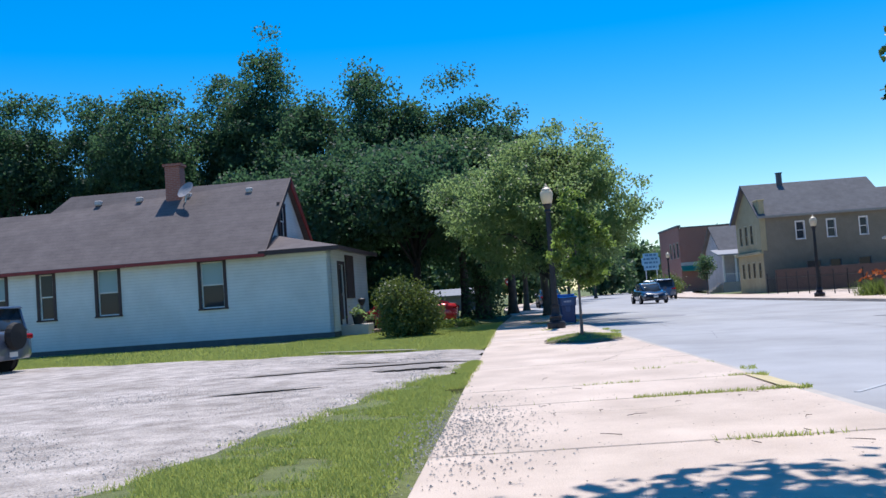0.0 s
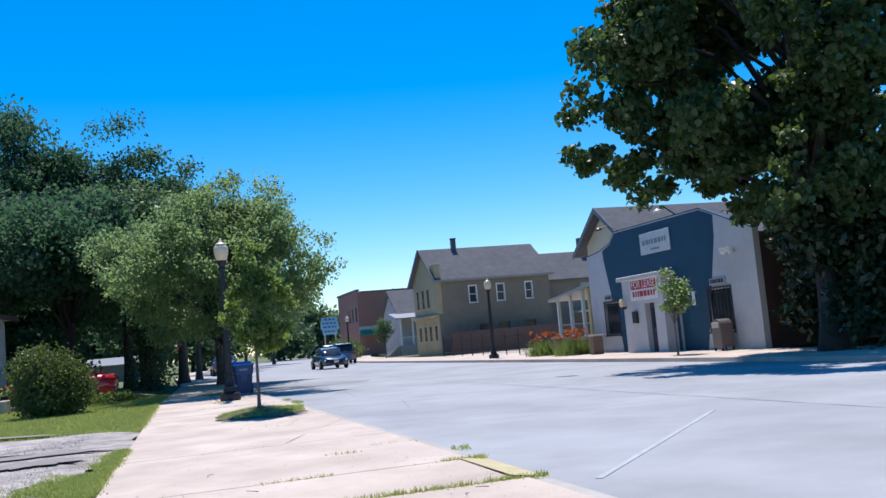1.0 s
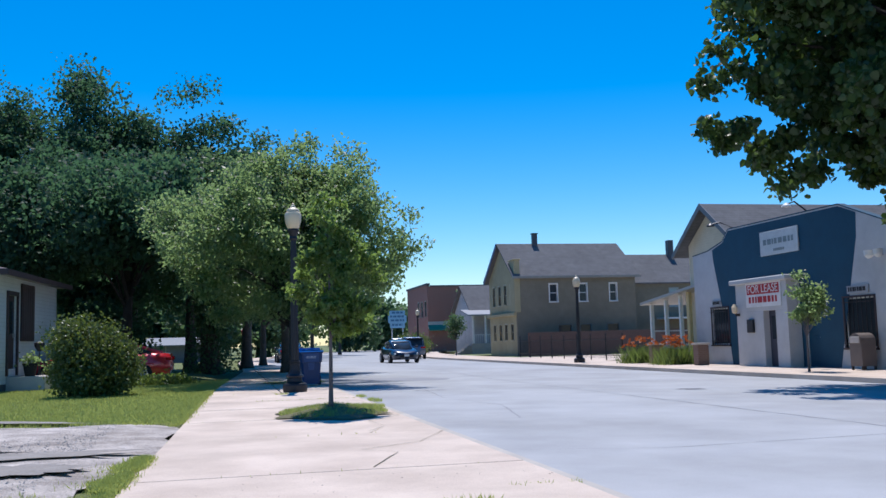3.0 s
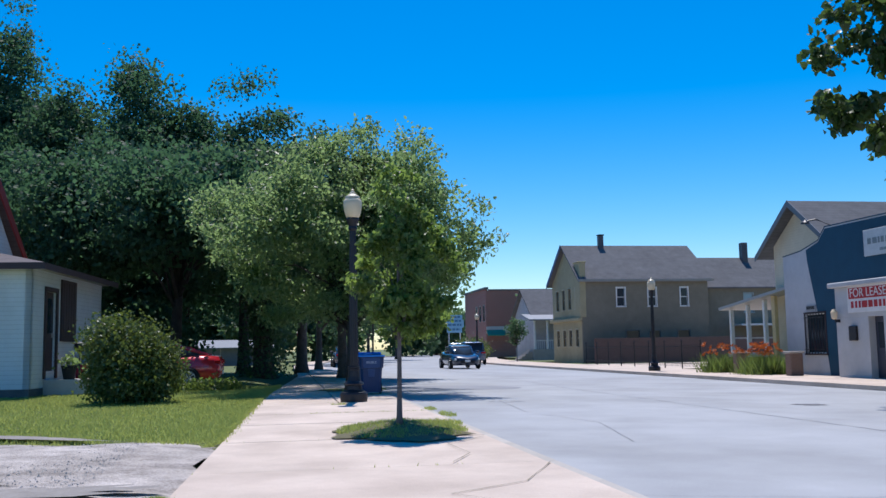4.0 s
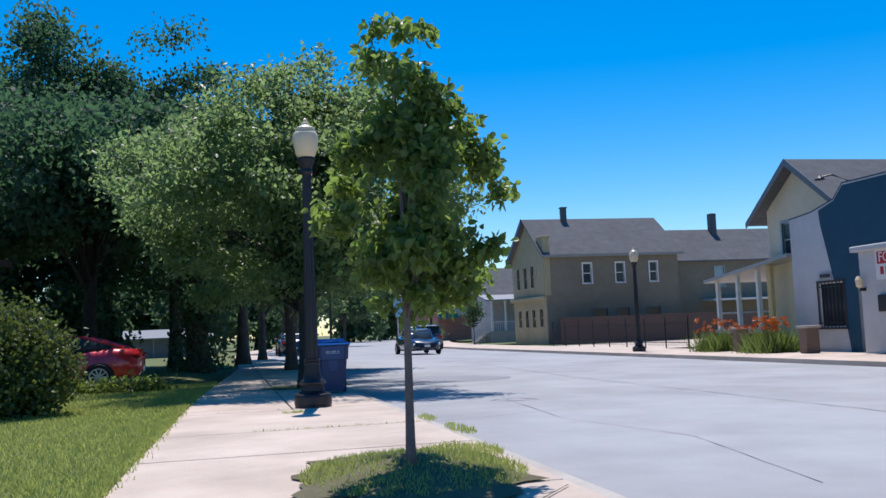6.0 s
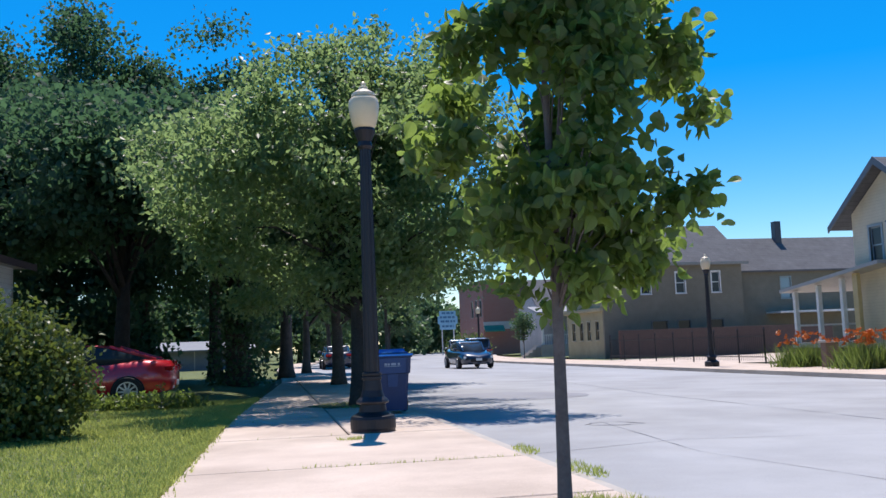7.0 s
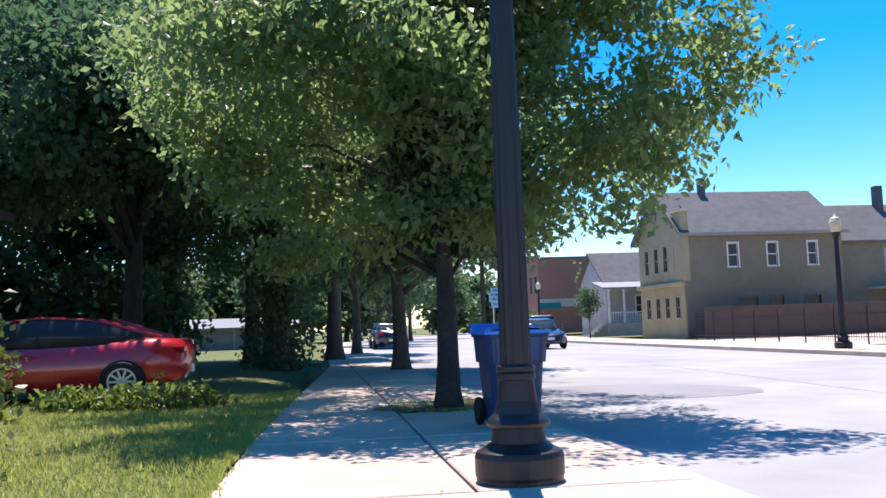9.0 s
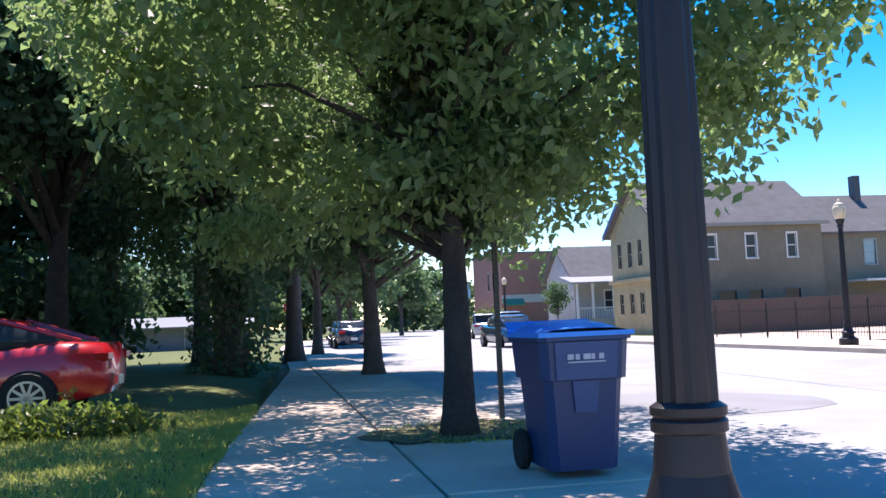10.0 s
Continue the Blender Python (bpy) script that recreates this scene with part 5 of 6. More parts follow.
street_tree = tree((0.33, 35.5, 0), [((-0.7, 0.3, 5.1), (2.7, 2.4, 2.1)), ((1.9, -0.6, 4.2), (1.7, 1.6, 1.5)), ((1.6, 0.4, 2.9), (1.9, 1.5, 0.9)), ((-1.8, 0, 3.3), (1.7, 1.6, 1.2)), ((0.9, 0.7, 6.8), (1.3, 1.2, 1.1)), ((-0.8, 2.7, 4.8), (2.3, 2.2, 1.3)), ((2.2, 2.8, 4.0), (1.6, 1.5, 1.0)), ((-0.4, -0.3, 2.7), (1.7, 1.3, 0.75)), ((0.4, -0.9, 3.2), (2.2, 1.3, 1.1)), ((1.2, -0.5, 2.5), (1.6, 1.2, 0.7)), ((-2.2, -0.7, 4.2), (1.7, 1.8, 1.4)), ((2.5, -1.5, 4.4), (1.2, 1.2, 1.1)), ((1.9, -0.4, 5.9), (1.4, 1.3, 1.1)), ((0.3, -1.7, 4.5), (2.4, 1.6, 1.5)), ((0.5, 0.2, 2.5), (1.4, 1.2, 0.7)), ((-2.8, 2.0, 4.8), (2.0, 2.2, 1.5)), ((0.7, 0.1, 2.25), (1.3, 1.1, 0.75)), ((1.8, 0.3, 2.8), (1.0, 1.0, 0.55)), ((2.9, -1.8, 3.5), (0.8, 0.8, 0.55)), ((-0.5, 0.1, 2.4), (0.9, 0.9, 0.5)), ((-1.6, 0.6, 2.35), (1.3, 1.2, 0.6)), ((0.3, 1.6, 2.2), (1.6, 1.2, 0.6)), ((3.2, -1.9, 3.7), (0.7, 0.6, 0.45)), ((1.9, -1.4, 5.4), (1.1, 1.0, 1.0)), ((2.2, -1.2, 3.3), (1.0, 1.0, 0.7)), ((-1.9, 2.6, 2.7), (1.6, 1.5, 0.8)), ((0.1, 0.3, 3.4), (0.8, 0.7, 1.7)), ((0.0, 0.5, 3.8), (0.8, 0.7, 1.5)), ((0.2, 0.5, 3.0), (0.9, 0.7, 1.2)), ((0.1, 0.4, 2.3), (0.7, 0.7, 0.7)), ((0.0, 0.6, 4.6), (1.0, 0.8, 1.2)), ((-1.4, 4.6, 5.0), (2.2, 2.2, 1.1)), ((0.8, 5.2, 4.8), (1.9, 2.0, 1.1))], 1980, 38, 0.13, 0.2, 0.15, 2, LEAF_A, DBARK, 0.28, "leafy street tree with a slim dark trunk beside the sidewalk", "street trees", trunk_top=4.6, lump=150, lobe=(0.2, 0.36), limbs=30, wide=0.28, droop=0.6, even=0.5)
# inner leaves coloured near-black to stand for the crown's shaded interior
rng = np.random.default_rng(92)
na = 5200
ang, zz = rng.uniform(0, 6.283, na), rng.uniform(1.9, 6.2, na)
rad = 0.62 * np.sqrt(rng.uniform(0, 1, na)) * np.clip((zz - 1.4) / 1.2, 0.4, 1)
leaves("inner_foliage", np.stack([rad * np.cos(ang), 0.15 + rad * np.sin(ang), zz], 1), 0.13, rng, LEAF_D, street_tree, 0.28, 0.6)["label"] = "leaves round the stem, coloured dark for shade"
tree((0.8, 47.0, 0), [((0.6, 0.5, 5.2), (3.2, 3.2, 2.4)), ((-1.8, 0, 4.6), (2.2, 2.4, 1.8)), ((2.2, 1, 3.6), (1.9, 2.2, 1.2)), ((-0.5, -0.6, 3.2), (2.2, 1.6, 0.9)), ((-0.6, -2.2, 4.6), (2.2, 2.0, 1.4)), ((-2.6, -3.0, 5.4), (2.4, 2.4, 1.5)), ((-1.0, -5.0, 4.5), (2.2, 2.0, 1.1)), ((0.9, -3.6, 4.2), (1.8, 2.0, 1.0)), ((-0.6, -1.0, 3.0), (1.8, 1.6, 0.8))], 1350, 62, 0.2, 0.42, 0.2, 3, LEAF_B, BARK, 0.3, "leafy street tree with a dark trunk", "street trees", lump=40)
tree((0.45, 63.5, 0), [((0.6, 0.5, 6), (3.2, 3.2, 2.8)), ((2.0, 1, 4), (2.0, 2.4, 1.3)), ((-0.6, -5.5, 5.2), (2.6, 3.4, 1.3))], 420, 60, 0.24, 0.5, 0.2, 33, LEAF_B, BARK, 0.3, "leafy street tree with a dark trunk", "street trees")
ivy = tree((-2.3, 51.6, 0), [((-0.5, 0, 6.8), (3.8, 3.6, 3.4)), ((0, 0, 1.9), (0.85, 0.85, 1.8)), ((0.1, -0.3, 3.6), (1.6, 1.4, 1.1))], 460, 62, 0.22, 0.42, 0.45, 4, LEAF_B, BARK, 0.25, "broad old tree with an ivy-covered trunk", "trees along the lawn")
rng = np.random.default_rng(91)
na = 2600
ang, zz = rng.uniform(0, 6.283, na), 5.0 * rng.uniform(0, 1, na) ** 1.2
rad = (0.85 - 0.07 * zz) * rng.uniform(0.5, 1.45, na)
leaves("ivy", np.stack([rad * np.cos(ang), rad * np.sin(ang), zz], 1), 0.17, rng, LEAF_B, ivy)["label"] = "dark ivy on the trunk"
for i, (x, y) in enumerate(((2.7, 82), (4.0, 90), (6.6, 102), (11, 116))):
    tree((x, y, 0), [((0, 0, 5.4), (2.8, 2.8, 2.6)), ((1.2, 0, 3.6), (1.8, 1.8, 1.1))], 150, 44, 0.38, 0.6, 0.18, 60 + i, LEAF_B, BARK, 0.3, "leafy street tree further along the street", "street trees")
# wood behind the house
WOOD = [(-35, 61, 12.5, 4.2), (-31, 58, 12.6, 4), (-27, 60, 12.6, 3.8), (-22.5, 58, 12.2, 4), (-19, 61, 12.6, 3.6), (-15.6, 59, 15.6, 3.2), (-12.2, 57, 11.6, 3.4), (-9.2, 57, 12.9, 3.3), (-6.3, 58, 12.3, 3.2), (-3.4, 57, 13.2, 1.5), (-2.6, 60, 9.8, 3.2), (-9.6, 47.6, 9.4, 3.2), (-13.5, 50, 9.2, 3.4), (-0.6, 57, 12.0, 2.9)]
for i, (x, y, hh, r) in enumerate(WOOD):
    hh *= 1.36 if i < 5 else 1.26 if i < 6 else (1.22 if i < 11 else 1.05)
    low = 0.3 if i in (9,) else 0.42
    bl = [((0, 0, hh * 0.62), (r, r, hh * 0.33)), ((r * 0.5, -r * 0.3, hh * (0.36 if i < 11 else 0.5)), (r * 0.75, r * 0.7, hh * 0.2)), ((-r * 0.6, 0.3, hh * 0.45), (r * 0.7, r * 0.7, hh * 0.22)), ((0.2 * r, 0, hh * 0.9), (r * 0.5, r * 0.5, hh * 0.09))]
    if i == 9:
        bl = [((0, 0, hh * 0.58), (1.6, 1.6, hh * 0.2)), ((0.0, 0, hh * 0.89), (1.0, 1.0, 0.7)), ((1.2, 0, hh * 0.92), (0.6, 0.6, 0.35)), ((1.3, 0, hh * 0.77), (1.3, 1.1, 0.5)), ((-0.7, 0.2, hh * 0.74), (1.1, 1.1, 0.6))]
    tree((x, y, 0), bl, int((190 + 28 * r) * (0.6 if i in (11, 12) else 1)), 130, 0.21, 0.5, 0.28, 100 + i, LEAF_W, BARK, 0.3, "tall dense dark-leaved tree in the wood behind the house", "wood trees", trunk_top=hh * 0.72)


tree((-5.4, 46.4, 0), [((0.3, 0, 6.8), (3.0, 3.0, 2.6)), ((0, -2.6, 6.0), (3.2, 3.2, 2.2)), ((1.2, -1.4, 4.8), (2.0, 1.8, 1.2))], 330, 64, 0.22, 0.42, 0.28, 131, LEAF_W, DBARK, 0.3, "spreading dark-leaved tree over the lawn", "trees along the lawn", trunk_top=6.0, lump=44)


def bush(name, loc, blobs, n, per, leaf, seed, mat, label, spread=0.14):
    b = thing(name, loc, 0, label, "bush")
    rng = np.random.default_rng(seed)
    pts = []
    for _ in range(n):
        c, r = blobs[rng.integers(len(blobs))]
        d = rng.normal(size=3); d /= np.linalg.norm(d)
        q = np.array(c) + d * np.array(r) * rng.uniform(0.35, 1) ** 0.4
        q[2] = max(q[2], 0.05)
        pts.append(q)
    pts = np.array(pts)
    bm = bmesh.new()
    for q in pts[:26]:
        tube(bm, [(q[0] * 0.12, q[1] * 0.12, -0.03), tuple(q * np.array([0.6, 0.6, 0.5])), tuple(q)], [0.03, 0.018, 0.005], 5)
    part("stems", bm, BARK, b)
    c = np.repeat(pts, per, 0) + rng.normal(size=(n * per, 3)) * spread
    c[:, 2] = np.maximum(c[:, 2], 0.03)
    leaves("foliage", c, leaf, rng, mat, b, 0.34, -0.5)
    return b


bush("bush", (-4.66, 31.4, 0), [((0, 0, 0.95), (0.86, 0.85, 0.75)), ((-0.3, 0, 1.25), (0.6, 0.65, 0.5)), ((0.46, -0.1, 0.75), (0.56, 0.56, 0.55)), ((0, 0, 0.45), (0.86, 0.85, 0.4))], 620, 34, 0.085, 7, LEAF_H, "rounded green shrub on the lawn before the house")
for i, (x, y, s) in enumerate(((-8.2, 53.5, 1.2), (-11.5, 53, 1.3), (-14.5, 54, 1.3), (-8, 58, 1.2), (-16.5, 55.5, 1.4), (-22, 56, 1.4), (-28, 57, 1.5))):
    bush("undergrowth", (x, y, 0), [((0, 0, 0.9 * s), (2.2 * s, 1.3, 0.9 * s)), ((0.8, 0, 1.7 * s), (1.2 * s, 1.0, 0.8 * s))], 110, 34, 0.3, 200 + i, LEAF_W, "dark undergrowth at the edge of the wood", 0.35)
# plants by the red car
for i, (x, y, w) in enumerate(((-4.55, 37.75, 0.55), (-3.75, 37.6, 0.6), (-3.05, 37.5, 0.45))):
    b = thing("hosta", (x, y, 0), 0, "low clump of broad strap leaves on the lawn", "plant", "strap-leaved clumps")
    rng = np.random.default_rng(300 + i)
    m = 760
    q = np.stack([rng.normal(0, w * 0.5, m), rng.normal(0, 0.2, m), rng.uniform(0.02, 0.26, m) * rng.uniform(0.5, 1.0, m)], 1)
    leaves("foliage", q, 0.125, rng, STRAP, b, 0.24, -0.7, 2)
    tips = leaves("sprig", np.stack([rng.normal(0, w * 0.5, 90), rng.normal(0, 0.2, 90), rng.uniform(0.15, 0.34, 90)], 1), 0.09, rng, LEAF_S, b, 0.3, -0.3)
    tagged(tips, kind="stuff")
def tall_weed(x, y):
    w = thing("weed", (x, y, 0), 0, "tall dry weed stalk standing in the strap leaves", "weed")
    rng = np.random.default_rng(17)
    bm = bmesh.new()
    tube(bm, [(0, 0, -0.02), (0.02, 0, 0.25), (-0.01, 0.01, 0.52)], [0.006, 0.005, 0.003], 5)
    ends = []
    for k in range(9):
        z, a = 0.14 + 0.04 * k, 2.4 * k
        e = (0.13 * math.cos(a) * (1 - 0.06 * k), 0.1 * math.sin(a), z + 0.08)
        tube(bm, [(0.01, 0, z), e], [0.003, 0.0015], 4)
        ends += [e, tuple(c * 0.6 + (0, 0, 0.4 * z)[i] for i, c in enumerate(e))]
    part("stalk", bm, YBARK, w)
    tagged(leaves("leaf_tufts", np.repeat(np.array(ends), 4, 0) + rng.normal(size=(len(ends) * 4, 3)) * 0.012, 0.05, rng, STRAP, w), kind="stuff")


tall_weed(-3.3, 36.9)
# large tree across the street
tree((16.9, 26.5, ZFAR), [((-1.4, 0, 9.8), (4.9, 5.2, 4.6)), ((-4.9, 1.4, 8.6), (2.6, 2.4, 2.3)), ((2.5, 0, 8.2), (3.8, 4.4, 4.0)), ((-0.8, 2.2, 6.4), (3.4, 2.4, 1.6)), ((3, 2, 4.8), (2.6, 2.2, 2.0)), ((-2.6, 2.4, 6.2), (2.5, 2, 1.5)), ((0.8, -2.8, 5.6), (3.4, 2, 2.6)), ((2.0, -1.6, 3.6), (3.2, 2.2, 2.7)), ((-0.6, -1.6, 5.0), (2.8, 2.0, 1.8)), ((3.6, -0.6, 3.0), (2.6, 2.2, 2.6)), ((-4.9, 1.9, 6.7), (2.0, 1.8, 1.7)), ((-5.8, 1.6, 6.6), (1.2, 1.2, 1.4)), ((-5.0, 1.2, 8.5), (1.3, 1.4, 1.2)), ((-3.4, 2.6, 5.9), (1.8, 1.5, 1.1)), ((1.5, 3.0, 5.6), (2.4, 1.8, 1.4)), ((-1.5, 3.5, 5.9), (2.8, 2.0, 1.2)), ((1.2, 4.2, 5.5), (2.4, 1.6, 1.5)), ((4.5, 3.8, 7.0), (3.2, 2.6, 2.4)), ((-0.8, -1.2, 4.4), (2.6, 1.8, 1.1)), ((1.8, -1.6, 3.3), (2.8, 1.8, 1.6)), ((0.4, 3.2, 5.3), (2.6, 1.6, 1.2)), ((2.8, 3.3, 4.6), (2.2, 1.3, 1.5)), ((3.6, 3.0, 3.2), (1.9, 1.2, 1.9)), ((1.6, 2.9, 6.4), (2.4, 1.6, 1.4))], 1280, 84, 0.21, 0.24, 0.36, 9, LEAF_C, DBARK, 0.3, "large broad-leaved tree with drooping clusters across the street", "", wide=0.42, lump=170, lobe=(0.13, 0.25), broad=1, stout=1.5, droop=0.9)
# two added trees whose dark leaf colour stands for deep shade by the store
tree((19.6, 29.6, -0.2), [((0, 0, 3.6), (1.9, 1.5, 2.2)), ((2, 0, 3), (2.2, 1.7, 2.2)), ((-0.6, 0, 2.2), (1.2, 1.3, 1.5)), ((0.8, 0, 1.2), (2.2, 1.4, 1.0))], 520, 64, 0.24, 0.36, 0.16, 15, LEAF_D, BARK, 0.15, "added low tree, shade-dark leaves against the brown brick side wall", "", lump=30)
tree((18.3, 25.6, -0.2), [((-0.6, 0, 3.6), (2.0, 1.5, 1.7)), ((1.6, 0, 3.2), (2.4, 1.6, 2.2)), ((0.4, 0, 1.4), (2.6, 1.4, 1.2))], 400, 60, 0.26, 0.38, 0.14, 16, LEAF_D, DBARK, 0.15, "added low tree with leaves coloured as deep shade beside the store", "", lump=30)
tree((16.0, 33.65, ZFAR), [((0.1, -0.35, 2.25), (0.45, 0.5, 0.42)), ((0.0, 0.35, 2.5), (0.4, 0.45, 0.35)), ((0.1, 0.15, 1.8), (0.45, 0.6, 0.35)), ((0.1, -0.65, 1.95), (0.35, 0.4, 0.3)), ((0.0, 0.1, 2.95), (0.25, 0.25, 0.25))], 95, 24, 0.12, 0.13, 0.035, 11, LEAF_A, YBARK, 0.35, "small young street tree before the storefront", "street trees")
tree((18.6, 90.5, ZFAR), [((0, 0, 2.6), (0.9, 0.9, 1.1))], 38, 34, 0.2, 0.22, 0.05, 12, LEAF_B, YBARK, 0.35, "small street tree near the porch house", "street trees")
tree((0.35, 2.6, 0), [((-0.5, 2.75, 7.2), (3.6, 4.0, 1.8))], 900, 60, 0.24, 0.45, 0.16, 10, LEAF_A, BARK, 0.5, "street tree whose crown shades the sidewalk", "street trees")
for i, (x, y) in enumerate(((17.8, 108), (19.5, 114))):
    bush("shrub", (x, y, ZFAR), [((0, 0, 1.0), (1.8, 1.4, 1.0))], 80, 30, 0.22, 400 + i, LEAF_H, "light green shrub before the brick building", 0.3)
tree((29.5, 119, -0.3), [((0, 0, 5.4), (3.0, 2.6, 2.6)), ((1.6, 0, 4.2), (2.4, 2.2, 2.0))], 150, 50, 0.42, 0.6, 0.22, 590, LEAF_B, BARK, 0.3, "leafy tree behind the porch house", "distant trees")
# far trees that close the view
rng = np.random.default_rng(77)
for i in range(22):
    x = -75 + i * 7.5 + rng.uniform(-2, 2)
    y = 150 + rng.uniform(-12, 25) + (25 if x > 20 else 0)
    hh = rng.uniform(8, 12) * (1.0 if x > 20 else 1.25)
    tree((x, y, -0.3), [((0, 0, hh * 0.55), (4.5, 4, hh * 0.42)), ((1, 0, hh * 0.3), (4.5, 4, hh * 0.25))], 90, 34, 0.9, 1.1, 0.3, 500 + i, LEAF_B, BARK, 0.3, "distant leafy tree beyond the street", "distant trees")


for i, x in enumerate((-34, -27, -20, -14.5, -9, -3.5, 1.5)):
    tree((x, 108 + 4 * math.sin(i * 2.1), -0.1), [((0, 0, 4.6), (4.0, 3.0, 3.2)), ((1, -1, 2.2), (3.6, 2.6, 1.8))], 130, 44, 0.5, 0.7, 0.25, 560 + i, LEAF_B, BARK, 0.3, "leafy tree beyond the sunlit lawn", "distant trees")


def stop_sign():
    s = thing("stop_sign", (-0.2, 80, 0), 0, "red octagonal sign on a thin post", "sign")
    part("post", tube(bmesh.new(), [(0, 0, 0), (0, 0, 2.6)], [0.03, 0.03], 6), STEEL, s)
    ring = [(0.38 * math.cos(math.pi / 8 + k * math.pi / 4), -0.04, 2.2 + 0.38 * math.sin(math.pi / 8 + k * math.pi / 4)) for k in range(8)]
    pl = part("plate", prism(bmesh.new(), ring, (0, 0.008, 0)), plain("sign_red", (0.45, 0.02, 0.02), 0.4), s)
    part("lettering", boxm(-0.24, 0.24, -0.046, -0.041, 2.12, 2.28), WHITE, pl)


stop_sign()
vehicle("sedan", (2.75, 76.0, -0.1), 90, BLUE_PAINT, SEDAN, SEDAN_C, SEDAN_R, (-1.42, 1.38), 0.33, "dark sedan parked under the street trees", "car", -1)
vehicle("sedan", (3.1, 84.0, -0.1), 88, SILVER_PAINT, SEDAN, SEDAN_C, SEDAN_R, (-1.42, 1.38), 0.33, "silver sedan parked under the street trees", "car", -1)


def white_shed():
    s = thing("shed", (-8.5, 84, 0), 4, "long low grey shed beyond the lawn", "shed")
    part("wall", boxm(-6, 6, 0, 4, 0, 1.3), plain("shed_grey", (0.17, 0.19, 0.22)), s)
    part("roof", prism(bmesh.new(), [(-6.3, -0.4, 1.3), (6.3, -0.4, 1.3), (6.3, 2, 1.9), (-6.3, 2, 1.9)], (0, 0, 0.1)), plain("pale_metal_roof", (0.22, 0.23, 0.25), 0.7, 0.1), s)
    for k in range(5):
        part("rib", boxm(-5 + k * 2.4, -4.94 + k * 2.4, -0.03, -0.004, 0, 1.3), KERB, s)


white_shed()
# ---- lot, lawn and paving ----
def lot_edge(y):
    """Edge between the grass tongue by the sidewalk and the gravel lot."""
    pts = [(-20, -7.5), (4, -6.2), (7.5, -4.65), (9.2, -4.1), (11.3, -3.65), (13.4, -3.25), (15.4, -2.62), (16.6, -2.33)]
    for (y0, x0), (y1, x1) in zip(pts, pts[1:]):
        if y <= y1:
            return x0 + (x1 - x0) * (y - y0) / (y1 - y0)
    return near_edge(y) + 0.02


def lot_far(x):
    """Far edge of the gravel lot, where the house lawn begins."""
    return 21.7 + max(0, -x - 2.2) * 0.42 + 0.25 * math.sin(x * 1.7) + 0.12 * math.sin(x * 5.1)


def gravel_lot():
    vs, fs = [], []
    n, m = 70, 60
    for j in range(n + 1):
        for i in range(m + 1):
            f = (i / m) ** 1.8
            x = None
            y = -15 + 36.6 * (j / n)
            xr = lot_edge(y) + 0.08 * math.sin(y * 4.3) + 0.05 * math.sin(y * 9.1)
            x = xr + (-45 - xr) * f
            yy = -15 + (lot_far(x) + 15) * (j / n)
            xr2 = lot_edge(yy) + 0.08 * math.sin(yy * 4.3) + 0.05 * math.sin(yy * 9.1)
            x = xr2 + (-45 - xr2) * f
            z = 0.03 + 0.018 * noise.noise((x * 0.5, yy * 0.5, 3)) - 0.045 * max(0.0, 1 - f * 40 / 0.55 + 0.5 * noise.noise((x * 2, yy * 2, 1))) - (0.03 if j == n else 0)
            vs.append((x, yy, z))
    for j in range(n):
        for i in range(m):
            a = j * (m + 1) + i
            fs.append((a, a + m + 1, a + m + 2, a + 1))
    o = raw("gravel_lot", vs, fs, GRAVEL)
    tagged(o, "pale gravel parking lot with worn wheel tracks", "gravel lot", kind="structure")


gravel_lot()


def blotch(name, cx, cy, rx, ry, z, mat, seed, label, cat, rot=0.0, n=44, ragged=0.3):
    """A thin patch with a ragged outline that lies on the surface z(x)."""
    rng = random.Random(seed)
    ca, sa = math.cos(rot), math.sin(rot)
    ring = []
    w = [rng.uniform(-1, 1) for _ in range(n)]
    for k in range(n):
        a = 2 * math.pi * k / n
        r = 1 + ragged * (0.6 * w[k] + 0.4 * w[(k + 1) % n])
        x, y = rx * r * math.cos(a), ry * r * math.sin(a)
        px = cx + ca * x - sa * y
        ring.append((px, cy + sa * x + ca * y, z(px) if callable(z) else z))
    me = raw(name, [(cx, cy, z(cx) if callable(z) else z)] + ring, [(0, 1 + k, 1 + (k + 1) % n) for k in range(n)], mat)
    return tagged(me, label, cat, kind="structure")


for i, (x, y, rx, ry, r) in enumerate(((-3.95, 17.9, 1.4, 0.3, 0.04), (-5.6, 17.3, 1.0, 0.16, 0.1), (-4.9, 23.1, 1.6, 0.16, -0.6), (-5.2, 14.1, 0.75, 0.16, 0.3), (-3.4, 16.7, 0.6, 0.4, 0.1), (-4.4, 18.9, 0.8, 0.14, -0.38))):
    blotch("mud_streak", x, y, rx, ry, 0.054, MUD, 20 + i, "dark damp rut in the gravel lot", "mud", r, 60, 0.3)

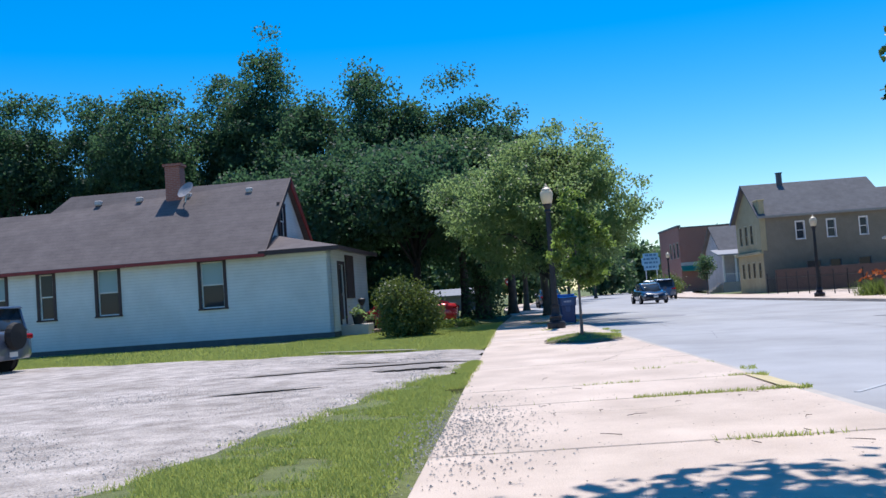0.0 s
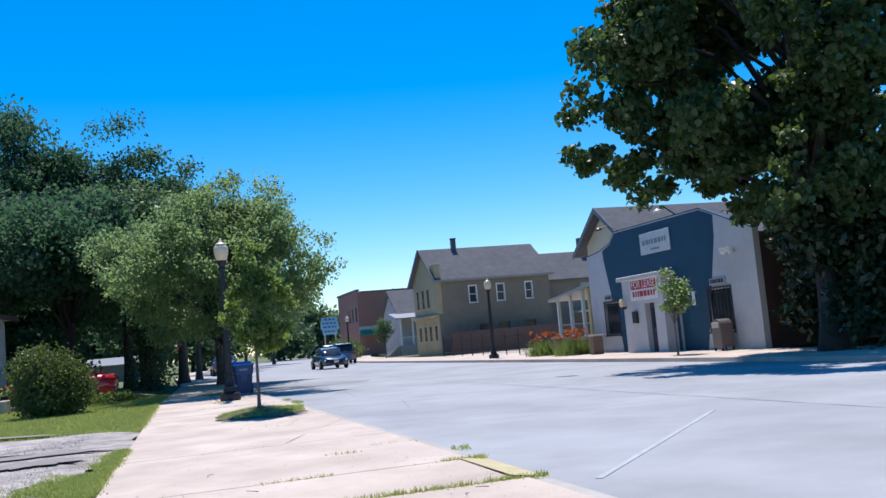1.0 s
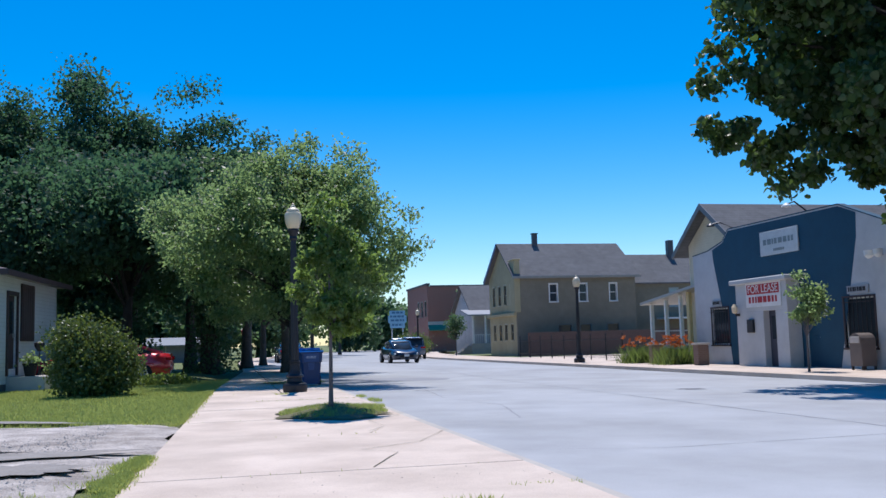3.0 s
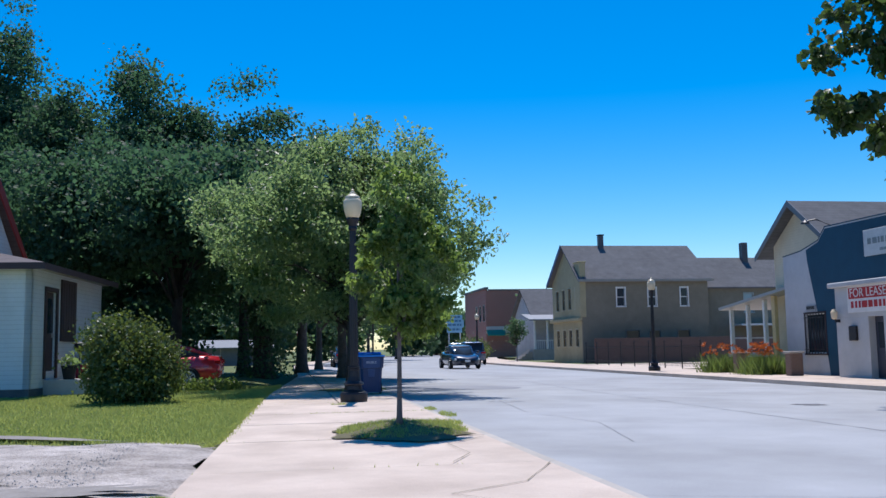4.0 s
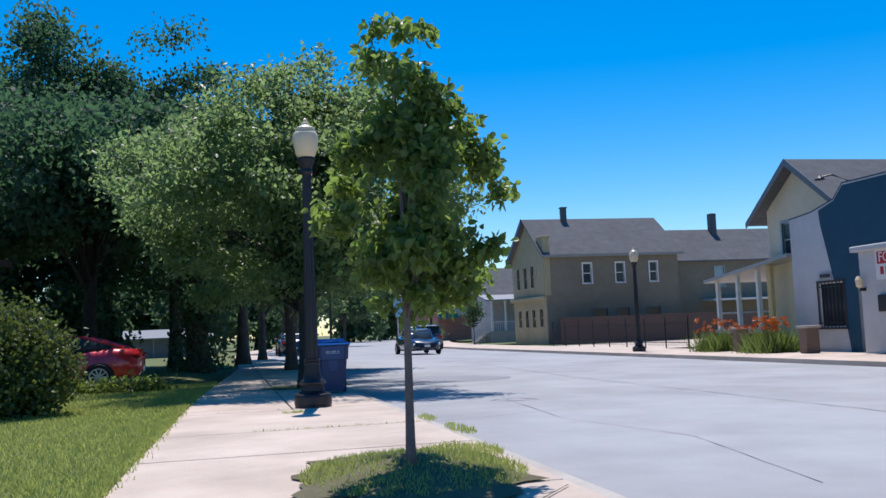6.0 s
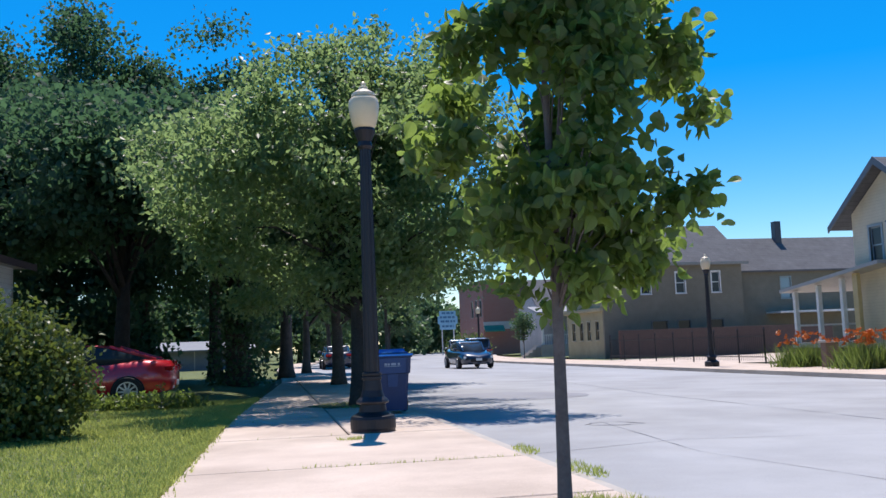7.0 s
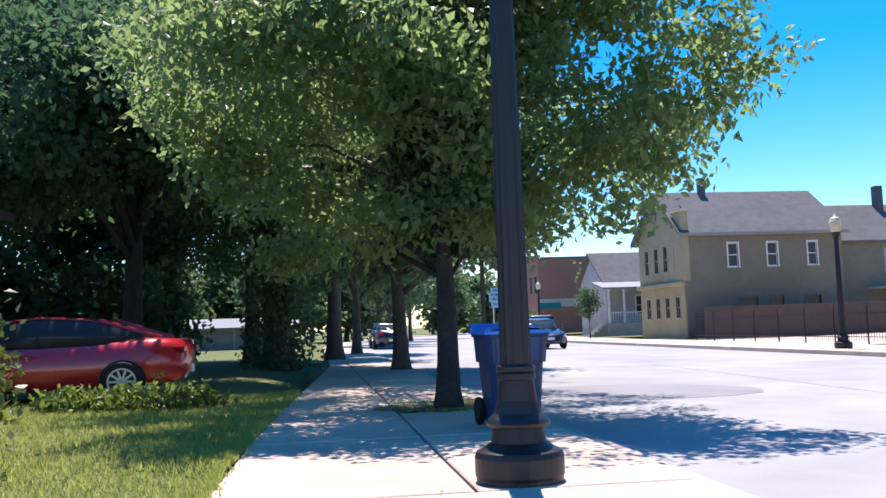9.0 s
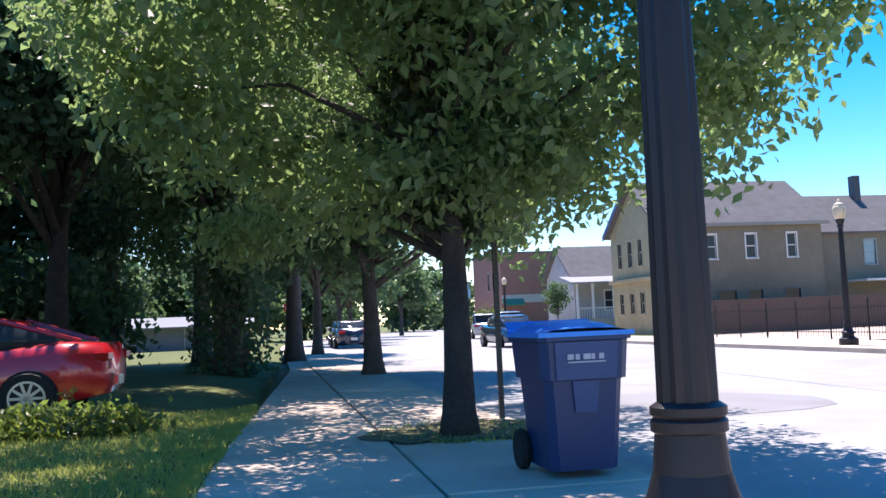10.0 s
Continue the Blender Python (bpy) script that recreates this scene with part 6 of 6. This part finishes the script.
JOINTS = [-14, -10, -6, -2, 1.5, 4.8, 8.0, 10.9, 12.4, 15.8, 19.1, 21.9, 24.4, 26.7, 29.7, 32.7, 35.7, 38.7, 41.7, 44.7, 47.7, 50.7, 53.7, 57, 60.5, 64, 68, 72]
pav = thing("pavement", (0, 0, 0), 0, "pale weathered concrete sidewalk slabs with grassy joints", "sidewalk", kind="structure")
rng = random.Random(4)
for y0, y1 in zip(JOINTS, JOINTS[1:]):
    cols = [near_edge, near_kerb] if y1 < 29.8 else [near_edge, lambda y: -0.32, near_kerb]
    for a, b in zip(cols, cols[1:]):
        g = 0.012
        z = rng.uniform(-0.008, 0.006)
        t = rng.uniform(-0.006, 0.006)
        bm = prism(bmesh.new(), [(a(y0) + g, y0 + g, z - t), (b(y0) - g, y0 + g, z - t), (b(y1) - g, y1 - g, z + t), (a(y1) + g, y1 - g, z + t)], (0, 0, -0.14))
        es = [e for e in bm.edges if all(v.co.z > -0.05 for v in e.verts)]
        bmesh.ops.bevel(bm, geom=es, offset=0.012, segments=1, affect="EDGES")
        part("slab", bm, CONCRETE, pav)
strip("pavement_bed", YS[:8], near_edge, near_kerb, -0.05, -0.05, SOIL, 0.2, "dark soil under the sidewalk joints", "soil")
strip("pavement_beyond", list(range(72, 200, 6)), lambda y: near_kerb(y) - 1.9, lambda y: near_kerb(y) - 0.002, -0.005, -0.005, CONCRETE, 0.15, "pale concrete sidewalk further along", "sidewalk", 2)
# yellow kerb paint, crosswalk stripe, seam, patches
strip("kerb_paint", [6.2, 6.8, 7.45], lambda y: near_kerb(y) - 0.1, lambda y: near_kerb(y) + 0.145, 0.012, -0.024, YELLOW, 0.006, "worn yellow kerb paint", "road marking")
strip("kerb_paint", [10.95, 11.6, 12.4], lambda y: near_kerb(y) - 0.13, lambda y: near_kerb(y) + 0.145, 0.012, -0.024, YELLOW, 0.006, "worn yellow kerb paint", "road marking")
st = prism(bmesh.new(), [(1.585, 10.82, -0.083), (1.64, 10.785, -0.083), (5.47, 15.075, -0.146), (5.415, 15.11, -0.146)], (0, 0, -0.01))
tagged(part("stop_line", st, LINEPAINT), "faded white painted road line", "road marking", kind="structure")


def crack(name, pts, w, z_at, mat, seed, label, dz=0.004):
    rg = random.Random(seed)
    L, R = [], []
    fine = []
    for (x0, y0), (x1, y1) in zip(pts, pts[1:]):
        n = max(2, int(math.hypot(x1 - x0, y1 - y0) / 0.35))
        for k in range(n):
            f = k / n
            fine.append((x0 + (x1 - x0) * f + rg.uniform(-1, 1) * w * 1.3, y0 + (y1 - y0) * f + rg.uniform(-1, 1) * w * 1.3))
    fine.append(pts[-1])
    vs, fs = [], []
    for i, (x, y) in enumerate(fine):
        a, b = fine[max(0, i - 1)], fine[min(len(fine) - 1, i + 1)]
        d = Vector((b[0] - a[0], b[1] - a[1])).normalized()
        ww = w * rg.uniform(0.3, 1.2)
        vs += [(x - d.y * ww, y + d.x * ww, z_at(x) + dz), (x + d.y * ww, y - d.x * ww, z_at(x) + dz)]
    for i in range(len(fine) - 1):
        fs.append((2 * i, 2 * i + 1, 2 * i + 3, 2 * i + 2))
    tagged(raw(name, vs, fs, mat), label, "crack", kind="structure")


def zroad(x):
    return -0.08 - 0.22 * (x - 1.05) / 13.65


crack("road_seam", [(6.9, -20), (6.75, 20), (6.8, 37), (7.4, 46), (7.6, 75)], 0.016, zroad, PATCH, 1, "dark joint along the middle of the street")
crack("road_crack", [(1.3, 17.4), (3.0, 17.0), (6.6, 17.6)], 0.006, zroad, TARRED, 2, "thin crack across the street")
crack("road_crack", [(1.3, 27.4), (3.2, 28.2), (6.6, 27.8)], 0.006, zroad, TARRED, 3, "thin crack across the street")
crack("road_crack", [(7.0, 33.0), (10, 33.6), (14.5, 33.1)], 0.008, zroad, TARRED, 4, "thin crack across the street")
crack("road_crack", [(2.8, 21.5), (3.4, 24.5), (2.9, 27.0), (3.3, 31)], 0.005, zroad, TARRED, 5, "thin crack along the street")
crack("slab_crack", [(-0.3, 15.9), (0.1, 16.9), (-0.2, 17.3), (0.5, 17.8), (1.0, 18.9)], 0.006, lambda x: 0.0, SOIL, 6, "thin dark crack across a sidewalk slab", 0.012)
crack("slab_crack", [(0.15, 19.2), (0.45, 19.9), (0.4, 20.9), (0.95, 21.6)], 0.006, lambda x: 0.0, SOIL, 7, "thin dark crack across a sidewalk slab", 0.012)
crack("slab_crack", [(-1.7, 10.0), (-0.6, 9.8), (-0.2, 9.95)], 0.005, lambda x: 0.0, SOIL, 8, "thin dark crack across a sidewalk slab", 0.012)
crack("road_crack", [(2.9, 30.45), (3.1, 30.72), (3.5, 30.8), (3.75, 30.4), (3.4, 30.25), (2.95, 30.4)], 0.02, zroad, TARRED, 12, "ring-shaped crack in the street")
blotch("road_patch", 3.4, 38.3, 2.4, 1.7, lambda x: zroad(x) + 0.004, PATCH, 41, "darker square asphalt patch in the street", "road patch", 0.1, 18, 0.1)
blotch("road_patch", 9.2, 28.3, 0.35, 0.3, lambda x: zroad(x) + 0.004, TARRED, 42, "round dark utility cover patch in the street", "road patch")
cover = thing("manhole_cover", (1.95, 8.35, zroad(1.95)), 0, "dark cast iron manhole cover in the street", "manhole cover")
part("rim", lathe(bmesh.new(), [(0.36, -0.02), (0.36, 0.006), (0.31, 0.006), (0.31, -0.02)], 28), TARRED, cover)
part("lid", lathe(bmesh.new(), [(0.3, -0.02), (0.3, 0.008), (0.02, 0.01)], 28), plain("cast_iron", (0.09, 0.085, 0.08), 0.6, 0.5), cover)

# ---- tree pit, joint weeds and grass ----
pit = blotch("tree_pit", 0.08, 22.6, 0.86, 1.15, 0.015, SOIL, 51, "soil mound of the tree pit in the sidewalk", "soil", 0.0)
pit.data.vertices[0].co.z = 0.165
R = np.random.default_rng(8)


def disc(n, cx, cy, rx, ry, z=0.0):
    a, r = R.uniform(0, 6.283, n), np.sqrt(R.uniform(0, 1, n))
    return np.stack([cx + rx * r * np.cos(a), cy + ry * r * np.sin(a), np.full(n, z)], 1)


pg = np.concatenate([disc(4600, 0.08, 22.6, 0.84, 1.13), disc(900, 0.72, 23.6, 0.35, 0.5)])
pg[:, 2] = 0.012 + 0.13 * np.clip(1 - np.hypot((pg[:, 0] - 0.08) / 0.86, (pg[:, 1] - 22.6) / 1.15), 0, 1)
grass("pit_grass", pg, 0.055, 1, BLADES, label="unmown grass tufts in the tree pit", width=0.0055)
weeds = []
for y in JOINTS:
    if 0 < y < 45:
        x = R.uniform(near_edge(y), 1.05, 16 if y > 5 else 6)
        weeds.append(np.stack([x, y + R.normal(0, 0.012, len(x)), np.full(len(x), -0.02)], 1))
for y, x0, x1, n in ((10.9, -0.6, 1.2, 800), (12.4, 0.75, 1.2, 300), (12.4, -1.0, -0.3, 160), (8.0, -0.4, -0.1, 50), (26.7, -1.0, 1.0, 160), (14.5, 0.5, 1.1, 60)):
    x = R.uniform(x0, x1, n)
    weeds.append(np.stack([x, y + R.normal(0, 0.035, n), np.full(n, -0.02)], 1))
for cx, cy, rx, ry, n in ((1.2, 25.6, 0.12, 0.6, 260), (1.15, 27.1, 0.1, 0.4, 150), (-0.35, 29.1, 0.16, 0.1, 120), (0.4, 35.8, 0.9, 0.9, 1400), (1.12, 7.62, 0.16, 0.16, 320), (0.0, 7.95, 0.5, 0.02, 90), (1.2, 13.2, 0.1, 0.2, 80), (0.1, 14.0, 0.2, 0.05, 40)):
    weeds.append(disc(n, cx, cy, rx, ry, -0.005))
grass("joint_weeds", np.concatenate(weeds), 0.045, 2, BLADES, label="grass and weeds growing in the sidewalk joints", width=0.006)
blotch("tree_pit", 0.4, 35.8, 0.8, 0.85, 0.016, SOIL, 52, "soil round the foot of the street tree", "soil")
# tongue of grass between lot and sidewalk
n = 150000
y = 5.0 + 12.6 * R.uniform(0, 1, n) ** 1.15
lo = np.array([lot_edge(v) for v in y]); hi = np.array([near_edge(v) for v in y])
f = R.uniform(0, 1, n)
x = lo + (hi - lo) * f + R.normal(0, 1, n) * np.where(f < 0.3, 0.2, 0.05)
x = np.minimum(x, hi - np.where(y < 13, 0.2, 0.05) + R.normal(0, 0.07, n))
patchy = np.array([noise.noise((a * 1.3, b * 1.3, 5)) + 0.5 * noise.noise((a * 4.5, b * 4.5, 9)) for a, b in zip(x, y)])
keep = patchy + R.normal(0, 0.12, n) > np.where(f < 0.25, 0.02, -0.28)
grass("grass_verge", np.stack([x, y, np.zeros(n)], 1)[keep], 0.04, 3, BLADES, label="rough bright green grass verge between lot and sidewalk", width=0.0048)
# house lawn, nearest part
n = 120000
y = 21.6 + 18 * R.uniform(0, 1, n) ** 1.3
hi = np.array([near_edge(v) for v in y])
x = hi - 7.0 * R.uniform(0, 1, n) ** 1.2 + R.normal(0, 0.05, n)
keep = y > np.array([lot_far(v) for v in x]) + R.normal(0, 0.12, n)
grass("lawn_grass", np.stack([x, y, np.zeros(n)], 1)[keep], 0.05, 4, BLADES, label="mown lawn grass before the house", width=0.0065)
n = 34000
x = R.uniform(-22, -6.5, n)
y = np.array([lot_far(v) for v in x]) + R.normal(0, 0.15, n) + 8.0 * R.uniform(0, 1, n) ** 1.4
grass("lawn_grass_by_house", np.stack([x, y, np.zeros(n)], 1), 0.06, 5, BLADES, label="mown lawn grass along the white house", width=0.013)
STONES = surface("pale_stones", (0.36, 0.32, 0.29), (0.62, 0.57, 0.52), 30, 0.9, 0.2, 60)
# ragged tufts that creep over the slab edge
n = 14000
y = R.uniform(21.4, 40.0, n)
hi = np.array([near_edge(v) for v in y])
creep = np.array([noise.noise((v * 1.1, 2.0, 7.0)) + 0.6 * noise.noise((v * 4.0, 5.0, 1.0)) for v in y])
x = hi + 0.09 * creep - np.abs(R.normal(0, 0.06, n))
grass("edge_tufts", np.stack([x, y, np.full(n, 0.002)], 1), 0.045, 6, BLADES, label="tufts of grass creeping over the sidewalk edge", width=0.0055)
# stray gravel and twigs on the slabs
n = 30000
cx = np.concatenate([R.normal(-2.35, 0.34, n // 9), R.uniform(-9, -3, n - n // 9)])
cy = np.concatenate([np.clip(R.normal(9.3, 1.1, n // 9), 6.5, 13.5), R.uniform(7, 22, n - n // 9)])
keep = np.array([(x > near_edge(y) - 0.35) or (x < lot_edge(y) - 0.05) for x, y in zip(cx, cy)])
cx, cy = cx[keep], cy[keep]
s = 0.003 + 0.014 * R.uniform(0, 1, len(cx)) ** 2.2
base = np.array([(1, 0, 0), (-0.5, 0.87, 0), (-0.5, -0.87, 0), (0.2, 0.1, 0.9)])
rot = R.uniform(0, 6.28, len(cx))
vx = base[None, :, 0] * np.cos(rot)[:, None] - base[None, :, 1] * np.sin(rot)[:, None]
vy = base[None, :, 0] * np.sin(rot)[:, None] + base[None, :, 1] * np.cos(rot)[:, None]
V = np.stack([cx[:, None] + vx * s[:, None], cy[:, None] + vy * s[:, None], 0.004 + base[None, :, 2] * s[:, None] + np.where(cx < -2.6, 0.02, 0.0)[:, None]], 2).reshape(-1, 3)
F = (np.arange(len(cx))[:, None, None] * 4 + np.array([[0, 1, 3], [1, 2, 3], [2, 0, 3]])[None]).reshape(-1, 3)
tagged(raw("loose_stones", V.tolist(), F.tolist(), STONES), "loose gravel scattered on sidewalk and lot", "gravel", kind="stuff")
# leaf litter specks
n = 420
cx, cy = R.uniform(-1.9, 1.0, n), 6.2 + 9.5 * R.uniform(0, 1, n) ** 1.3
rot, s = R.uniform(0, 6.28, n), R.uniform(0.004, 0.013, n)
flake = np.array([(1, 0, 0), (0, 0.5, 0.25), (-1, 0, 0.1), (0, -0.5, 0)])
vx = flake[None, :, 0] * np.cos(rot)[:, None] - flake[None, :, 1] * np.sin(rot)[:, None]
vy = flake[None, :, 0] * np.sin(rot)[:, None] + flake[None, :, 1] * np.cos(rot)[:, None]
V = np.stack([cx[:, None] + vx * s[:, None], cy[:, None] + vy * s[:, None], 0.012 + flake[None, :, 2] * s[:, None]], 2).reshape(-1, 3)
F = (np.arange(n)[:, None, None] * 4 + np.array([[0, 1, 2], [0, 2, 3]])[None]).reshape(-1, 3)
tagged(raw("leaf_litter", V.tolist(), F.tolist(), DBARK), "dark specks of dry leaf litter on the sidewalk", "leaf litter", kind="stuff")
for i in range(15):
    x, y, a = R.uniform(-1.6, 0.9), R.uniform(6.8, 13.5), R.uniform(0, 3.14)
    l = R.uniform(0.03, 0.1)
    t = thing("twig", (float(x), float(y), 0.012), math.degrees(a), "thin dry fallen twig on the sidewalk", "twig", "fallen twigs")
    part("stem", tube(bmesh.new(), [(-l, 0, 0), (0, 0.02, 0.006), (l, 0, 0.002)], [0.0035, 0.003, 0.002], 5), BARK, t)
